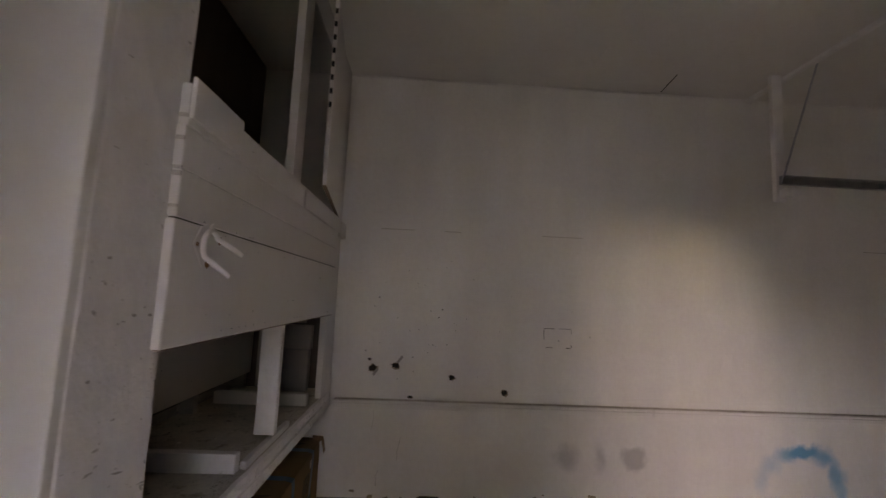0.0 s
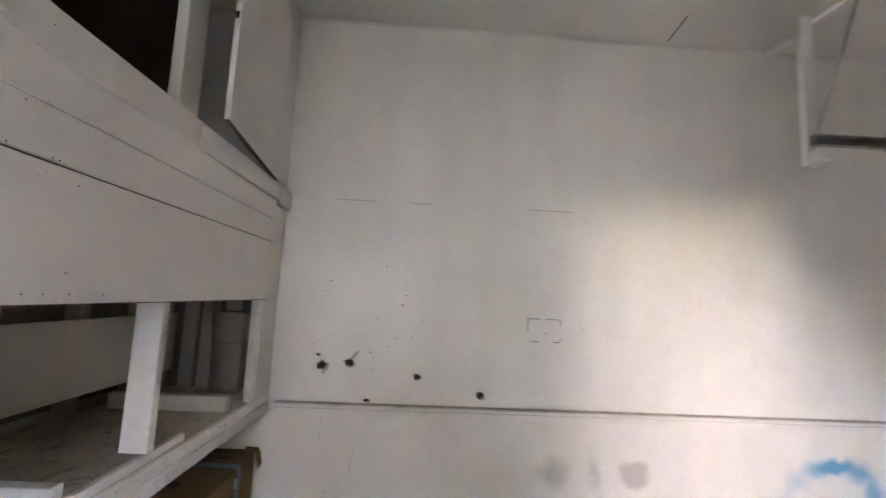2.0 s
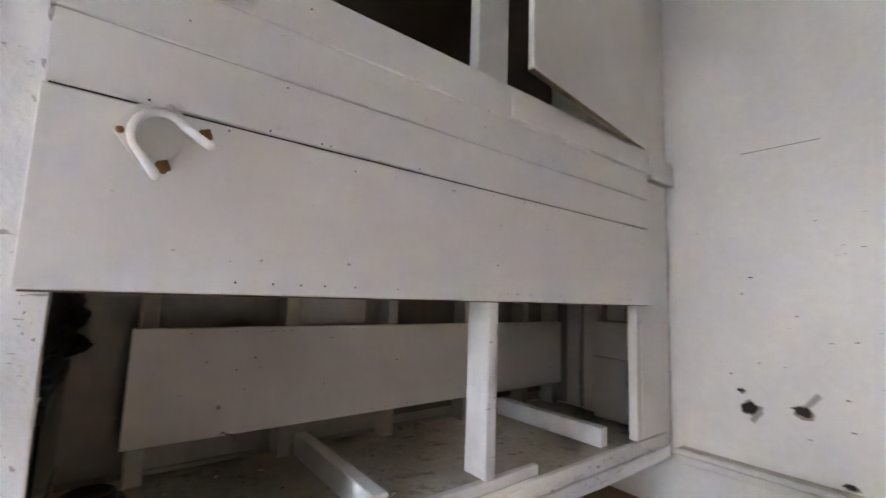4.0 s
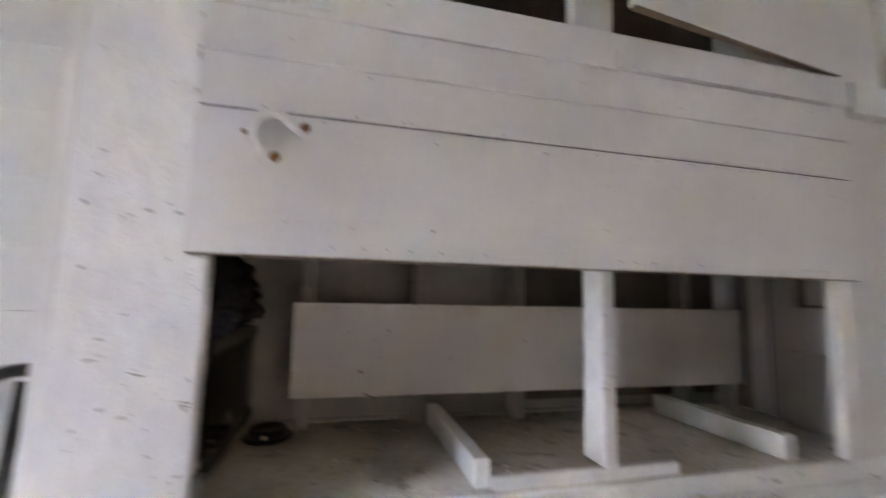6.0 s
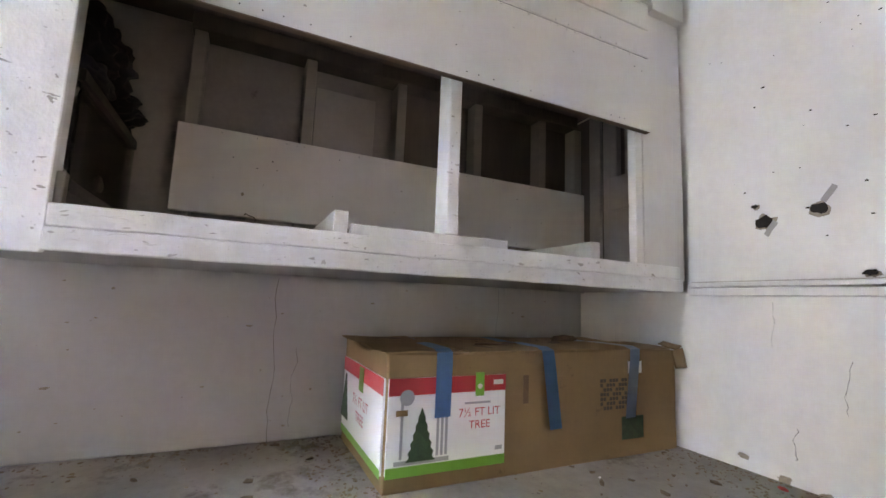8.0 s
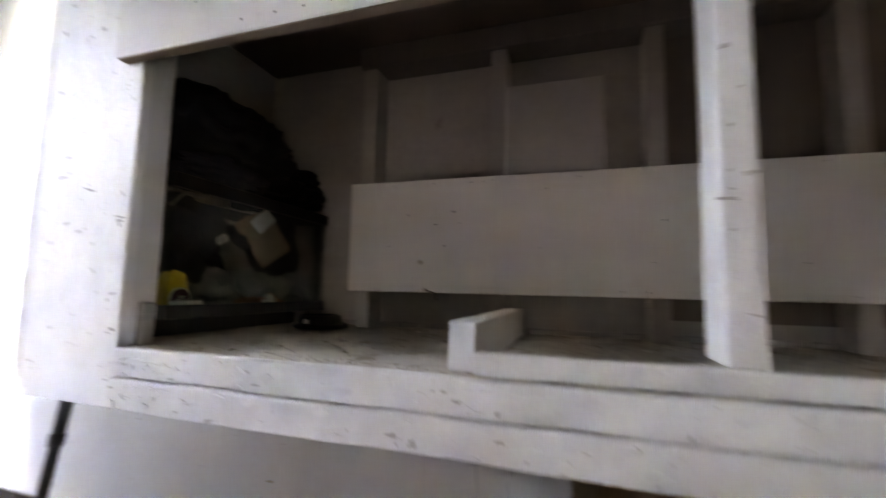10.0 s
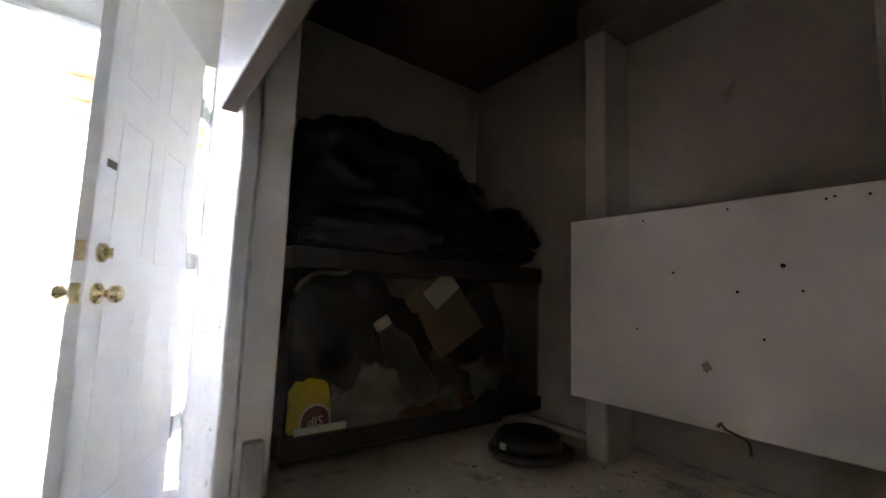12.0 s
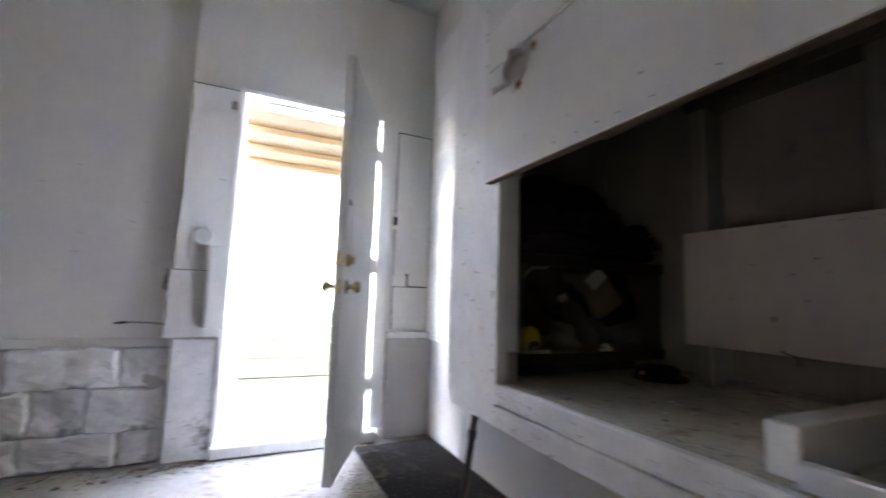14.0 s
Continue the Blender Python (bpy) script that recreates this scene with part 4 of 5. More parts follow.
# ---- glass tank of rubbish in the cabinet's south end ----
def fish_tank():
    x0, x1, y0, y1, z0, z1 = -0.905, -0.365, 1.145, 1.392, 0.755, 1.052
    t = thing("fish_tank", ((x0 + x1) / 2, (y0 + y1) / 2, 0.712), "glass fish tank with black rims, full of rubbish", "fish tank")
    for nm, za, zb in (("bottom_rim", z0, z0 + 0.028), ("top_rim", z1 - 0.03, z1)):
        bm = bmesh.new()
        slab(x0, x1, y0, y0 + 0.014, za, zb, 0.002, bm)
        slab(x0, x1, y1 - 0.014, y1, za, zb, 0.002, bm)
        slab(x0, x0 + 0.014, y0 + 0.0145, y1 - 0.0145, za, zb, 0.002, bm)
        slab(x1 - 0.014, x1, y0 + 0.0145, y1 - 0.0145, za, zb, 0.002, bm)
        part(nm, bm, BLACK, t)
    part("base", slab(x0 + 0.015, x1 - 0.015, y0 + 0.015, y1 - 0.015, z0 + 0.002, z0 + 0.008, 0), BLACK, t)
    # added block lifting the tank, black for the shade beneath it
    part("shade_block", slab(x0 + 0.02, x1 - 0.03, y0 + 0.005, y1 - 0.09, 0.712, z0 - 0.001, 0.003), BLACK, t, "low black block for the shade under the tank")
    for a in ((x0 + 0.004, x1 - 0.004, y1 - 0.009, y1 - 0.004), (x0 + 0.004, x1 - 0.004, y0 + 0.004, y0 + 0.009), (x0 + 0.004, x0 + 0.009, y0 + 0.01, y1 - 0.01), (x1 - 0.009, x1 - 0.004, y0 + 0.01, y1 - 0.01)):
        p = part("glass_pane", slab(*a, z0 + 0.01, z1 - 0.005, 0), GLASS, t, "dusty clear glass")
        p.visible_shadow = False
    fl = z0 + 0.009
    y = y1 - 0.03
    w = thing("snack_wrapper", (-0.42, y, fl), "crumpled yellow snack wrapper with purple oval print", "wrapper")
    part("film", crumple((-0.42, y - 0.02, fl + 0.044), (0.075, 0.03, 0.09), 0.25, 3, 2, 3), YELLOW, w)
    part("printed_oval", lathe([(0.022, 0.0), (0.022, 0.002)], (-0.425, y - 0.0045, fl + 0.03), "y", 16), PURPLE, w)
    part("printed_ring", lathe([(0.0245, -0.001), (0.0245, 0.0012)], (-0.425, y - 0.0045, fl + 0.03), "y", 20), PRINT_WHITE, w)
    lettering("lettering", "SIP", 0.02, PRINT_WHITE, w, Matrix(((1, 0, 0, -0.425), (0, 0, 1, y - 0.0022), (0, -1, 0, fl + 0.031), (0, 0, 0, 1))))
    solid("paper_card", worn(slab(-0.47, -0.39, y + 0.006, y + 0.01, fl + 0.001, fl + 0.026, 0.0005), 5, 0.001), PRINT_WHITE, "small white card standing against tank glass", "card")
    card = slab(-0.055, 0.055, -0.003, 0.003, -0.065, 0.065, 0.001)
    worn(card, 6, 0.006, 20)
    bmesh.ops.transform(card, matrix=pose(-0.672, 1.35, 0.955, 12, 30, -8), verts=card.verts)
    solid("cardboard_scrap", card, TAN_CARD, "torn piece of tan cardboard packaging", "cardboard")
    flap = slab(-0.035, 0.03, -0.002, 0.002, -0.02, 0.02, 0.001)
    bmesh.ops.transform(flap, matrix=pose(-0.655, 1.356, 0.995, 10, 42, -8), verts=flap.verts)
    solid("paper_scrap", flap, PRINT_WHITE, "bent white paper scrap in tank", "paper")
    rnd = random.Random(5)
    for k, (nm, mat, lab) in enumerate((("plastic_bag", CLEAR_FILM, "crumpled cloudy plastic bag in tank"), ("plastic_bag", GREEN_FILM, "crumpled greenish plastic bag in tank"), ("plastic_bag", CLOTH_BLUE, "dark blue crumpled bag in tank"))):
        sx = (-0.55, -0.68, -0.5)[k]
        top = (0.12, 0.1, 0.2)[k]
        solid(nm, crumple((sx, (1.31, 1.3, 1.24)[k], fl + top / 2 * 0.76), ((0.16, 0.2, 0.24)[k], 0.11, top), 0.45, 4, k + 11, 4), mat, lab, "plastic bag", smooth=True)
    solid("plastic_bag", crumple((-0.8, 1.31, fl + 0.055), (0.14, 0.11, 0.13), 0.45, 5, 21, 4), CLEAR_FILM, "crumpled pale plastic bag in tank", "plastic bag", smooth=True)
    bot = thing("plastic_bottle", (-0.58, 1.355, fl), "clear crushed plastic bottle lying in tank rubbish", "bottle")
    prof = lathe([(0.024, -0.07), (0.03, -0.06), (0.03, -0.02), (0.026, 0.0), (0.03, 0.02), (0.03, 0.04), (0.014, 0.07), (0.013, 0.08)], (0, 0, 0), "z", 16)
    bmesh.ops.transform(prof, matrix=pose(-0.59, 1.35, fl + 0.1, 10, 32, 0), verts=prof.verts)
    part("bottle_body", prof, GREEN_FILM, bot, smooth=True)
    cap = lathe([(0.015, 0.078), (0.015, 0.094)], (0, 0, 0), "z", 14)
    bmesh.ops.transform(cap, matrix=pose(-0.59, 1.35, fl + 0.1, 10, 32, 0), verts=cap.verts)
    part("cap", cap, PRINT_GREY, bot)
    # pale strap and dark clothes behind the glass
    strap = [Vector((-0.375 - 0.09 * u, 1.374 - 0.01 * u, 0.985 + 0.05 * u + 0.012 * math.sin(5 * u))) for u in [i / 8 for i in range(9)]]
    solid("pale_strap", rod(strap, 0.004, sides=6), PRINT_GREY, "thin pale strap among dark clothes in tank", "strap", smooth=True)
    for k, (cx, cz, sx, sz, m) in enumerate(((-0.46, 0.93, 0.2, 0.2, CLOTH_BLUE), (-0.6, 0.9, 0.18, 0.16, BAG), (-0.78, 0.93, 0.16, 0.2, BAG), (-0.84, 0.84, 0.1, 0.1, CLEAR_FILM))):
        solid("dark_cloth", crumple((cx, 1.29, cz), (sx, 0.12, sz), 0.4, 4, 90 + k, 4, False), m, "dark crumpled clothes packed into the tank", "cloth", "clothes in the tank", smooth=True)
    for k in range(7):
        xx = rnd.uniform(-0.84, -0.6)
        solid("plastic_scrap", crumple((xx, 1.35 + rnd.uniform(-0.02, 0.02), fl + 0.02), (rnd.uniform(0.03, 0.09), 0.03, 0.04), 0.5, 4, 30 + k, 2), (ORANGE, RUST, CLEAR_FILM, PRINT_WHITE, BLACK, ORANGE, GREEN_FILM)[k], "small scrap of plastic rubbish in tank", "rubbish", "tank rubbish")
    return t


fish_tank()
for center, size, seed, lab in (((-0.545, 1.27, 1.165), (0.44, 0.29, 0.27), 1, "full black bin bag lying on the fish tank"), ((-0.79, 1.28, 1.105), (0.25, 0.28, 0.15), 4, "small black bin bag slumped on fish tank")):
    bag = thing("bin_bag", (center[0], center[1], center[2] - size[2] * 0.37), lab, "bin bag", "bags on the tank")
    part("film", crumple(center, size, 0.32, 3.2, seed, 5), BAG, bag, smooth=True)
    part("knot", crumple((center[0] - size[0] * 0.46, center[1] + 0.06, center[2] + size[2] * 0.12), (0.07, 0.05, 0.05), 0.5, 4, seed + 9, 3, False), BAG, bag, "tied bag neck", smooth=True)
solid("folded_cloth", crumple((-0.5, 1.355, 1.085), (0.24, 0.09, 0.075), 0.4, 4, 6, 4), CLOTH_BLUE, "dark blue cloth tucked under a black bag", "cloth", smooth=True)
dish = thing("plastic_tub", (-0.79, 1.462, 0.712), "squat round black plastic tub standing on the shelf", "tub")
part("rim", lathe([(0.072, 0), (0.076, 0.003), (0.076, 0.008), (0.066, 0.012)], (-0.79, 1.462, 0.7125), "z", 28), BLACK, dish, smooth=True)
part("body", lathe([(0.062, 0.0125), (0.06, 0.022), (0.057, 0.032), (0.05, 0.036), (0.046, 0.034), (0.044, 0.026)], (-0.785, 1.46, 0.7125), "z", 28), BLACK, dish, smooth=True)
part("sticker", worn(slab(-0.7225, -0.721, 1.452, 1.466, 0.727, 0.738, 0), 3, 0.002, 20), PRINT_WHITE, dish, "small torn white sticker")


# ---- walking stick against the cabinet ----
def walking_stick():
    s = thing("walking_stick", (-0.39, 0.973, 0), "black metal walking stick leaning beside the cabinet", "walking stick")
    foot, top = Vector((-0.392, 0.973, 0.03)), Vector((-0.545, 0.949, 0.945))
    part("shaft", rod([foot, foot.lerp(top, 0.45)], 0.0115), BLACK, s, smooth=True)
    part("shaft", rod([foot.lerp(top, 0.4501), top], 0.0135), BLACK, s, smooth=True)
    part("collar", rod([foot.lerp(top, 0.44), foot.lerp(top, 0.47)], 0.017), BLACK, s, smooth=True)
    part("rubber_foot", lathe([(0.019, 0.0), (0.02, 0.012), (0.014, 0.045)], (-0.39, 0.973, 0), "z", 14), BLACK, s, smooth=True)
    part("handle", rod([top + Vector((0.0, 0.045, 0.022)), top + Vector((0, 0.015, 0.028)), top + Vector((0, -0.03, 0.022)), top + Vector((0, -0.075, 0.005))], 0.016), BLACK, s, smooth=True)


walking_stick()
solid("floor_mat", worn(slab(-0.87, -0.36, -0.30, 0.66, 0.0005, 0.012, 0.003), 10, 0.002), RUBBER, "dirty black rubber mat on the concrete floor", "mat")


# ---- wall fixtures ----
plate = thing("light_switch", (-0.60, -0.427, 1.39), "white wall switch plate with dark toggle", "switch")
part("plate", slab(-0.632, -0.568, -0.428, -0.421, 1.375, 1.49, 0.002), DOOR_PAINT, plate)
part("toggle", slab(-0.612, -0.588, -0.4208, -0.414, 1.405, 1.462, 0.002), BLACK, plate)
wall_box = thing("junction_box", (-0.64, -0.43, 0.97), "small white painted wall box with dark slot", "box")
part("body", slab(-0.70, -0.60, -0.431, -0.405, 0.985, 1.06, 0.003), WHITE, wall_box)
part("slot", slab(-0.703, -0.692, -0.431, -0.4045, 0.99, 1.075, 0), HOLE, wall_box)
duct = thing("cover_box", (0.44, -0.39, 0.71), "long white painted cover box beside the doorway", "cover")
part("cover", worn(slab(0.388, 0.495, -0.392, -0.33, 0.71, 1.165, 0.004), 6, 0.001), WHITE, duct)
cap = thing("round_vent_cover", (0.535, -0.39, 1.17), "round white plastic vent cover on the wall", "vent cover")
part("rim", lathe([(0.052, 0), (0.052, 0.02), (0.046, 0.026), (0.038, 0.02), (0.036, 0.02)], (0.535, -0.394, 1.222), "y", 28), DOOR_PAINT, cap, smooth=True)
solid("socket_plate", slab(2.55, 2.63, NORTH_Y - 0.006, NORTH_Y, 0.93, 1.045, 0.002), NORTH, "painted-over blank socket plate on wall", "socket plate")


# ---- overhead door track ----
def door_track():
    t = thing("door_track", (2.74, 3.06, 2.1), "galvanised garage door track on a white ceiling hanger", "door track")
    part("hanger", worn(slab(2.70, 2.775, 3.05, 3.085, 2.13, CEIL_Z - 0.001, 0.004), 8, 0.002), OLD_PAINT, t, "white painted wooden hanger")
    part("foot_block", slab(2.715, 2.795, 2.985, 3.049, 2.15, 2.215, 0.004), OLD_PAINT, t)
    part("brace", slab(-0.014, 0.014, -0.004, 0.004, 0, 0.86, 0.001, m=look((2.72, 3.03, 2.24), (2.86, 2.86, 3.04)) @ pose(0, 0, 0, 180, 0, 0)), STEEL, t, "thin steel brace")
    part("ceiling_strip", slab(2.80, 2.835, 1.9, 3.425, CEIL_Z - 0.03, CEIL_Z - 0.001, 0.003), OLD_PAINT, t, "white strip along the ceiling")
    bm = bmesh.new()
    y = 3.02
    slab(2.70, EAST_X - 0.02, y, y + 0.003, 2.235, 2.295, 0, bm)
    slab(2.70, EAST_X - 0.02, y - 0.028, y - 0.0005, 2.292, 2.295, 0, bm)
    slab(2.70, EAST_X - 0.02, y - 0.028, y - 0.0005, 2.235, 2.238, 0, bm)
    slab(2.70, EAST_X - 0.02, y - 0.031, y - 0.0285, 2.275, 2.295, 0, bm)
    part("rail", bm, STEEL, t)


door_track()

# ---- damage on the north wall ----
for k, (x, z, rx, rz) in enumerate(((0.0, 0.863, 0.03, 0.026), (0.157, 0.885, 0.028, 0.02), (0.562, 0.815, 0.024, 0.018), (0.941, 0.722, 0.026, 0.02), (-0.03, 0.925, 0.012, 0.008), (0.27, 0.672, 0.02, 0.01))):
    hole = thing("wall_hole", (x, NORTH_Y, z - rz), "ragged dark hole torn in the white wall board", "hole", "holes in the wall")
    part("torn_edge", ragged((x + 0.004, z - 0.003), rx * 1.25, rz * 1.3, k + 40, y=NORTH_Y, thick=0.0012), TORN, hole)
    part("cavity", ragged((x, z), rx, rz, k + 60, y=NORTH_Y - 0.0012, thick=0.001), HOLE, hole)
for x, z in ((0.19, 0.93), (0.02, 0.84)):
    bm = slab(-0.009, 0.009, -0.0012, 0, -0.03, 0.025, 0, m=pose(x, NORTH_Y - 0.0024, z, 0, 38, 0))
    solid("paint_tear", worn(bm, 4, 0.004, 30), FRAMING, "strip of torn board paper beside a hole", "tear", "holes in the wall")
outline = thing("cut_outline", (1.32, NORTH_Y, 1.05), "thin dark outline cut into the wall board", "cut")
for x0, x1, z0, z1 in ((1.222, 1.30, 1.186, 1.19), (1.33, 1.425, 1.187, 1.19), (1.221, 1.2245, 1.11, 1.183), (1.235, 1.29, 1.05, 1.0535), (1.385, 1.42, 1.049, 1.0535), (1.424, 1.427, 1.056, 1.075), (1.4245, 1.4265, 1.15, 1.183)):
    part("cut_line", slab(x0, x1, NORTH_Y - 0.001, NORTH_Y, z0, z1, 0), HOLE, outline)
rnd = random.Random(8)
specks = bmesh.new()
for k in range(60):
    x, z = rnd.choice((rnd.uniform(-0.2, 1.6), rnd.gauss(0.42, 0.22), rnd.uniform(-0.15, 0.6))), rnd.choice((rnd.uniform(0.7, 1.75), rnd.gauss(1.05, 0.12), rnd.uniform(1.2, 1.7)))
    s = 0.0015 + 0.004 * rnd.random() ** 2
    ragged((x, z), s * rnd.uniform(0.7, 1.8), s * 0.7, k, specks, NORTH_Y, 0.001)
tagged(solid("nail_marks", specks, HOLE, "scattered dark nail marks in the wall", "nail marks"), kind="stuff")
specks = bmesh.new()
for k in range(40):
    s = rnd.uniform(0.004, 0.012)
    ragged((rnd.uniform(-0.1, 4.5), rnd.uniform(0.01, 0.1) ** 1.3), s * 2, s, k, specks, NORTH_LOW_Y, 0.001)
tagged(solid("chipped_paint", specks, TORN, "chipped paint along the wall foot", "paint chips"), kind="stuff")
for x, z, w in ((0.47, 1.866, 0.12), (0.0, 1.866, 0.25), (1.2, 1.866, 0.3), (3.7, 1.866, 0.3)):
    bm = bmesh.new()
    slab(x, x + w, NORTH_Y - 0.0008, NORTH_Y, z - 0.0018, z + 0.0012, 0, bm)
    solid("joint_crack", bm, TORN, "open crack along a board joint", "crack", "joint cracks")
solid("ceiling_crack", slab(-0.004, 0.004, -0.13, 0.13, -0.0012, 0, 0, m=pose(2.085, 3.26, CEIL_Z, 0, 0, -6)), HOLE, "short dark crack in the ceiling sheet", "crack")


# ---- debris ----
def litter(name, label, count, spots, size, mat, seed, kind="stuff"):
    r = random.Random(seed)
    bm = bmesh.new()
    for _ in range(count):
        x0, x1, y0, y1, z = r.choice(spots)
        s = size * r.uniform(0.4, 1.4)
        c = Vector((r.uniform(x0, x1), r.uniform(y0, y1), z))
        m = Matrix.Translation(c) @ pose(0, 0, 0, r.uniform(-8, 8), r.uniform(-8, 8), r.uniform(0, 360))
        n = 5
        top = [bm.verts.new(m @ Vector((s * r.uniform(0.5, 1) * math.cos(2 * math.pi * k / n), 0.55 * s * r.uniform(0.5, 1) * math.sin(2 * math.pi * k / n), s * r.uniform(0.1, 0.3)))) for k in range(n)]
        low = [bm.verts.new(Vector((v.co.x, v.co.y, z))) for v in top]
        bm.faces.new(top)
        for k in range(n):
            bm.faces.new((top[k], low[k], low[(k + 1) % n], top[(k + 1) % n]))
    bmesh.ops.recalc_face_normals(bm, faces=bm.faces)
    return solid(name, bm, mat, label, "debris", kind=kind)


litter("floor_debris", "dry leaves and crumbs on the garage floor", 900, ((-0.88, -0.1, 0.9, 3.35, 0), (-0.3, 1.2, 2.9, 3.37, 0), (-0.3, 2.5, 3.2, 3.4, 0), (-0.88, -0.7, 0.9, 2.2, 0), (0.4, 1.6, -0.38, -0.2, 0), (-0.5, -0.3, -0.4, -0.2, 0)), 0.007, LEAF, 3)
litter("floor_leaves", "larger dead leaves scattered on the floor", 80, ((-0.85, 0.4, 1.3, 3.3, 0), (0.4, 1.5, -0.38, -0.25, 0), (-0.5, 0.6, 2.7, 3.35, 0)), 0.02, LEAF, 4)
litter("shelf_dirt", "brown crumbs and droppings on the shelf", 2200, ((-0.9, -0.31, 1.42, 3.1, 0.711), (-0.9, -0.7, 1.42, 3.3, 0.711), (-0.36, -0.305, 1.42, 3.1, 0.711)), 0.0022, LEAF, 6)
litter("shelf_leaves", "few larger brown leaf bits on the shelf", 40, ((-0.9, -0.31, 1.42, 3.1, 0.711),), 0.007, LEAF, 16)
litter("paint_flakes", "pale paint flakes on shelf and floor", 45, ((-0.85, -0.31, 1.42, 3.1, 0.711), (-0.7, 0.6, 1.6, 3.3, 0)), 0.009, OLD_PAINT, 7)
for k, (x, y) in enumerate(((0.06, 3.33), (0.17, 3.31), (0.3, 3.27))):
    solid("red_ribbon_scrap", crumple((x, y, 0.006), (0.026, 0.012, 0.012), 0.5, 4, 50 + k, 3), PRINT_RED, "small crumpled red ribbon scrap on floor", "ribbon", "ribbon scraps")
solid("plastic_strip", worn(slab(0.36, 0.5, 3.35, 3.385, 0.0, 0.03, 0.004), 5, 0.003), BLACK, "small black strip lying at the wall foot", "strip")

# ---- outside the doorway ----
house = thing("house", (-1.5, -5.0, -0.12), "white sided house with porch roof and entrance steps", "house")
for k in range(22):
    z0 = -0.12 + k * 0.17
    part("siding_board", slab(-2.35, 4.5, -5.0, -4.86 + 0.006 * (k % 2), z0, z0 + 0.168, 0.0), SIDING, house)
win = part("window", slab(-0.95, -0.42, -4.87, -4.845, 1.5, 2.05, 0.003), DARK_GLASS, house, "dark window")
for x0, x1, z0, z1 in ((-1.01, -0.95, 1.44, 2.11), (-0.42, -0.36, 1.44, 2.11), (-0.95, -0.42, 2.05, 2.11), (-0.95, -0.42, 1.44, 1.5)):
    part("window_frame", slab(x0, x1, -4.865, -4.82, z0, z1, 0.003), SIDING, win)
for k in range(9):
    part("porch_board", slab(-1.7, 0.42, -4.8 + k * 0.26, -4.8 + k * 0.26 + 0.255, 2.93, 2.95, 0.004), PORCH_WOOD, house)
for k in range(4):
    part("porch_beam", slab(-1.7, 0.40, -4.6 + k * 0.7, -4.55 + k * 0.7, 2.85, 2.929, 0.004), PORCH_WOOD, house)
part("roof", slab(-2.5, 0.5, -8.5, -2.4, 2.96, 3.1, 0.01), ROOF, house)
steps = thing("entrance_steps", (-0.9, -3.6, -0.12), "mossy pale concrete entrance steps of four treads", "steps")
for k in range(4):
    part("step", worn(slab(-1.7, 0.3, -4.855, -3.35 - k * 0.29, -0.12 + k * 0.19, 0.07 + k * 0.19 - 0.001, 0.01), 10, 0.004), STEP_STONE, steps)

# unseen gabled house, added to limit the light pool's right side
sky_blocker = thing("sky_blocker_house", (-17.0, -14.0, -0.12), "plain gabled house, unseen, added to block sky light", "house")
part("wall", slab(-20.2, -10.9, -16.5, -12.0, -0.12, 3.2, 0.02), SIDING, sky_blocker)
gable = bmesh.new()
ends = [[gable.verts.new((x, y, z)) for x, z in ((-20.5, 3.21), (-10.6, 3.21), (-15.2, 5.4))] for y in (-16.7, -11.8)]
gable.faces.new(ends[0])
gable.faces.new(ends[1][::-1])
for k in range(3):
    gable.faces.new((ends[0][k], ends[1][k], ends[1][(k + 1) % 3], ends[0][(k + 1) % 3]))
bmesh.ops.recalc_face_normals(gable, faces=gable.faces)
part("roof", gable, ROOF, sky_blocker)
# unseen board fence, added to cut the low sky out of the doorway
fence = thing("low_sky_screen", (-3.9, -8.4, -0.12), "tall board fence, unseen, added to cut low sky light", "fence")
for k in range(47):
    x = -9.7 + k * 0.153
    part("slat", slab(x, x + 0.147, -8.45, -8.425, -0.12, 2.05 + 0.02 * (k % 3), 0.004), DARK_WOOD, fence)
for z in (0.3, 1.75):
    part("rail", slab(-9.65, -2.55, -8.5, -8.451, z, z + 0.09, 0.004), DARK_WOOD, fence)

# ---- nail heads and hairline cracks ----
rnd = random.Random(21)
bm = bmesh.new()
for k in range(90):
    y, z = rnd.uniform(1.4, 3.15), rnd.choice((1.26, 1.27, 1.52, 1.535, 1.57, 1.65, 1.69, 1.76, 1.8, rnd.uniform(1.26, 1.85))) + rnd.uniform(-0.008, 0.008)
    lathe([(0.0035, 0), (0.003, 0.0014)], (FACE_X, y, z), "x", 6, bm)
part("nail_heads", bm, CABINET, cab)["kind"] = "stuff"
bm = bmesh.new()
for k in range(46):
    y, z = rnd.uniform(1.42, 3.15), rnd.choice((1.262, 1.54, 1.56, rnd.uniform(1.26, 1.86)))
    lathe([(0.0022, 0), (0.002, 0.0006)], (FACE_X, y, z), "x", 6, bm)
part("nail_holes", bm, HOLE, cab)["kind"] = "stuff"
bm = bmesh.new()
for k in range(26):
    y, z = rnd.uniform(1.56, 3.3), rnd.choice((1.118, 1.12, 0.83, rnd.uniform(0.84, 1.1)))
    lathe([(0.0018, 0), (0.0016, 0.0008)], (-0.836, y, z), "x", 6, bm)
part("nail_holes", bm, HOLE, west)["kind"] = "stuff"


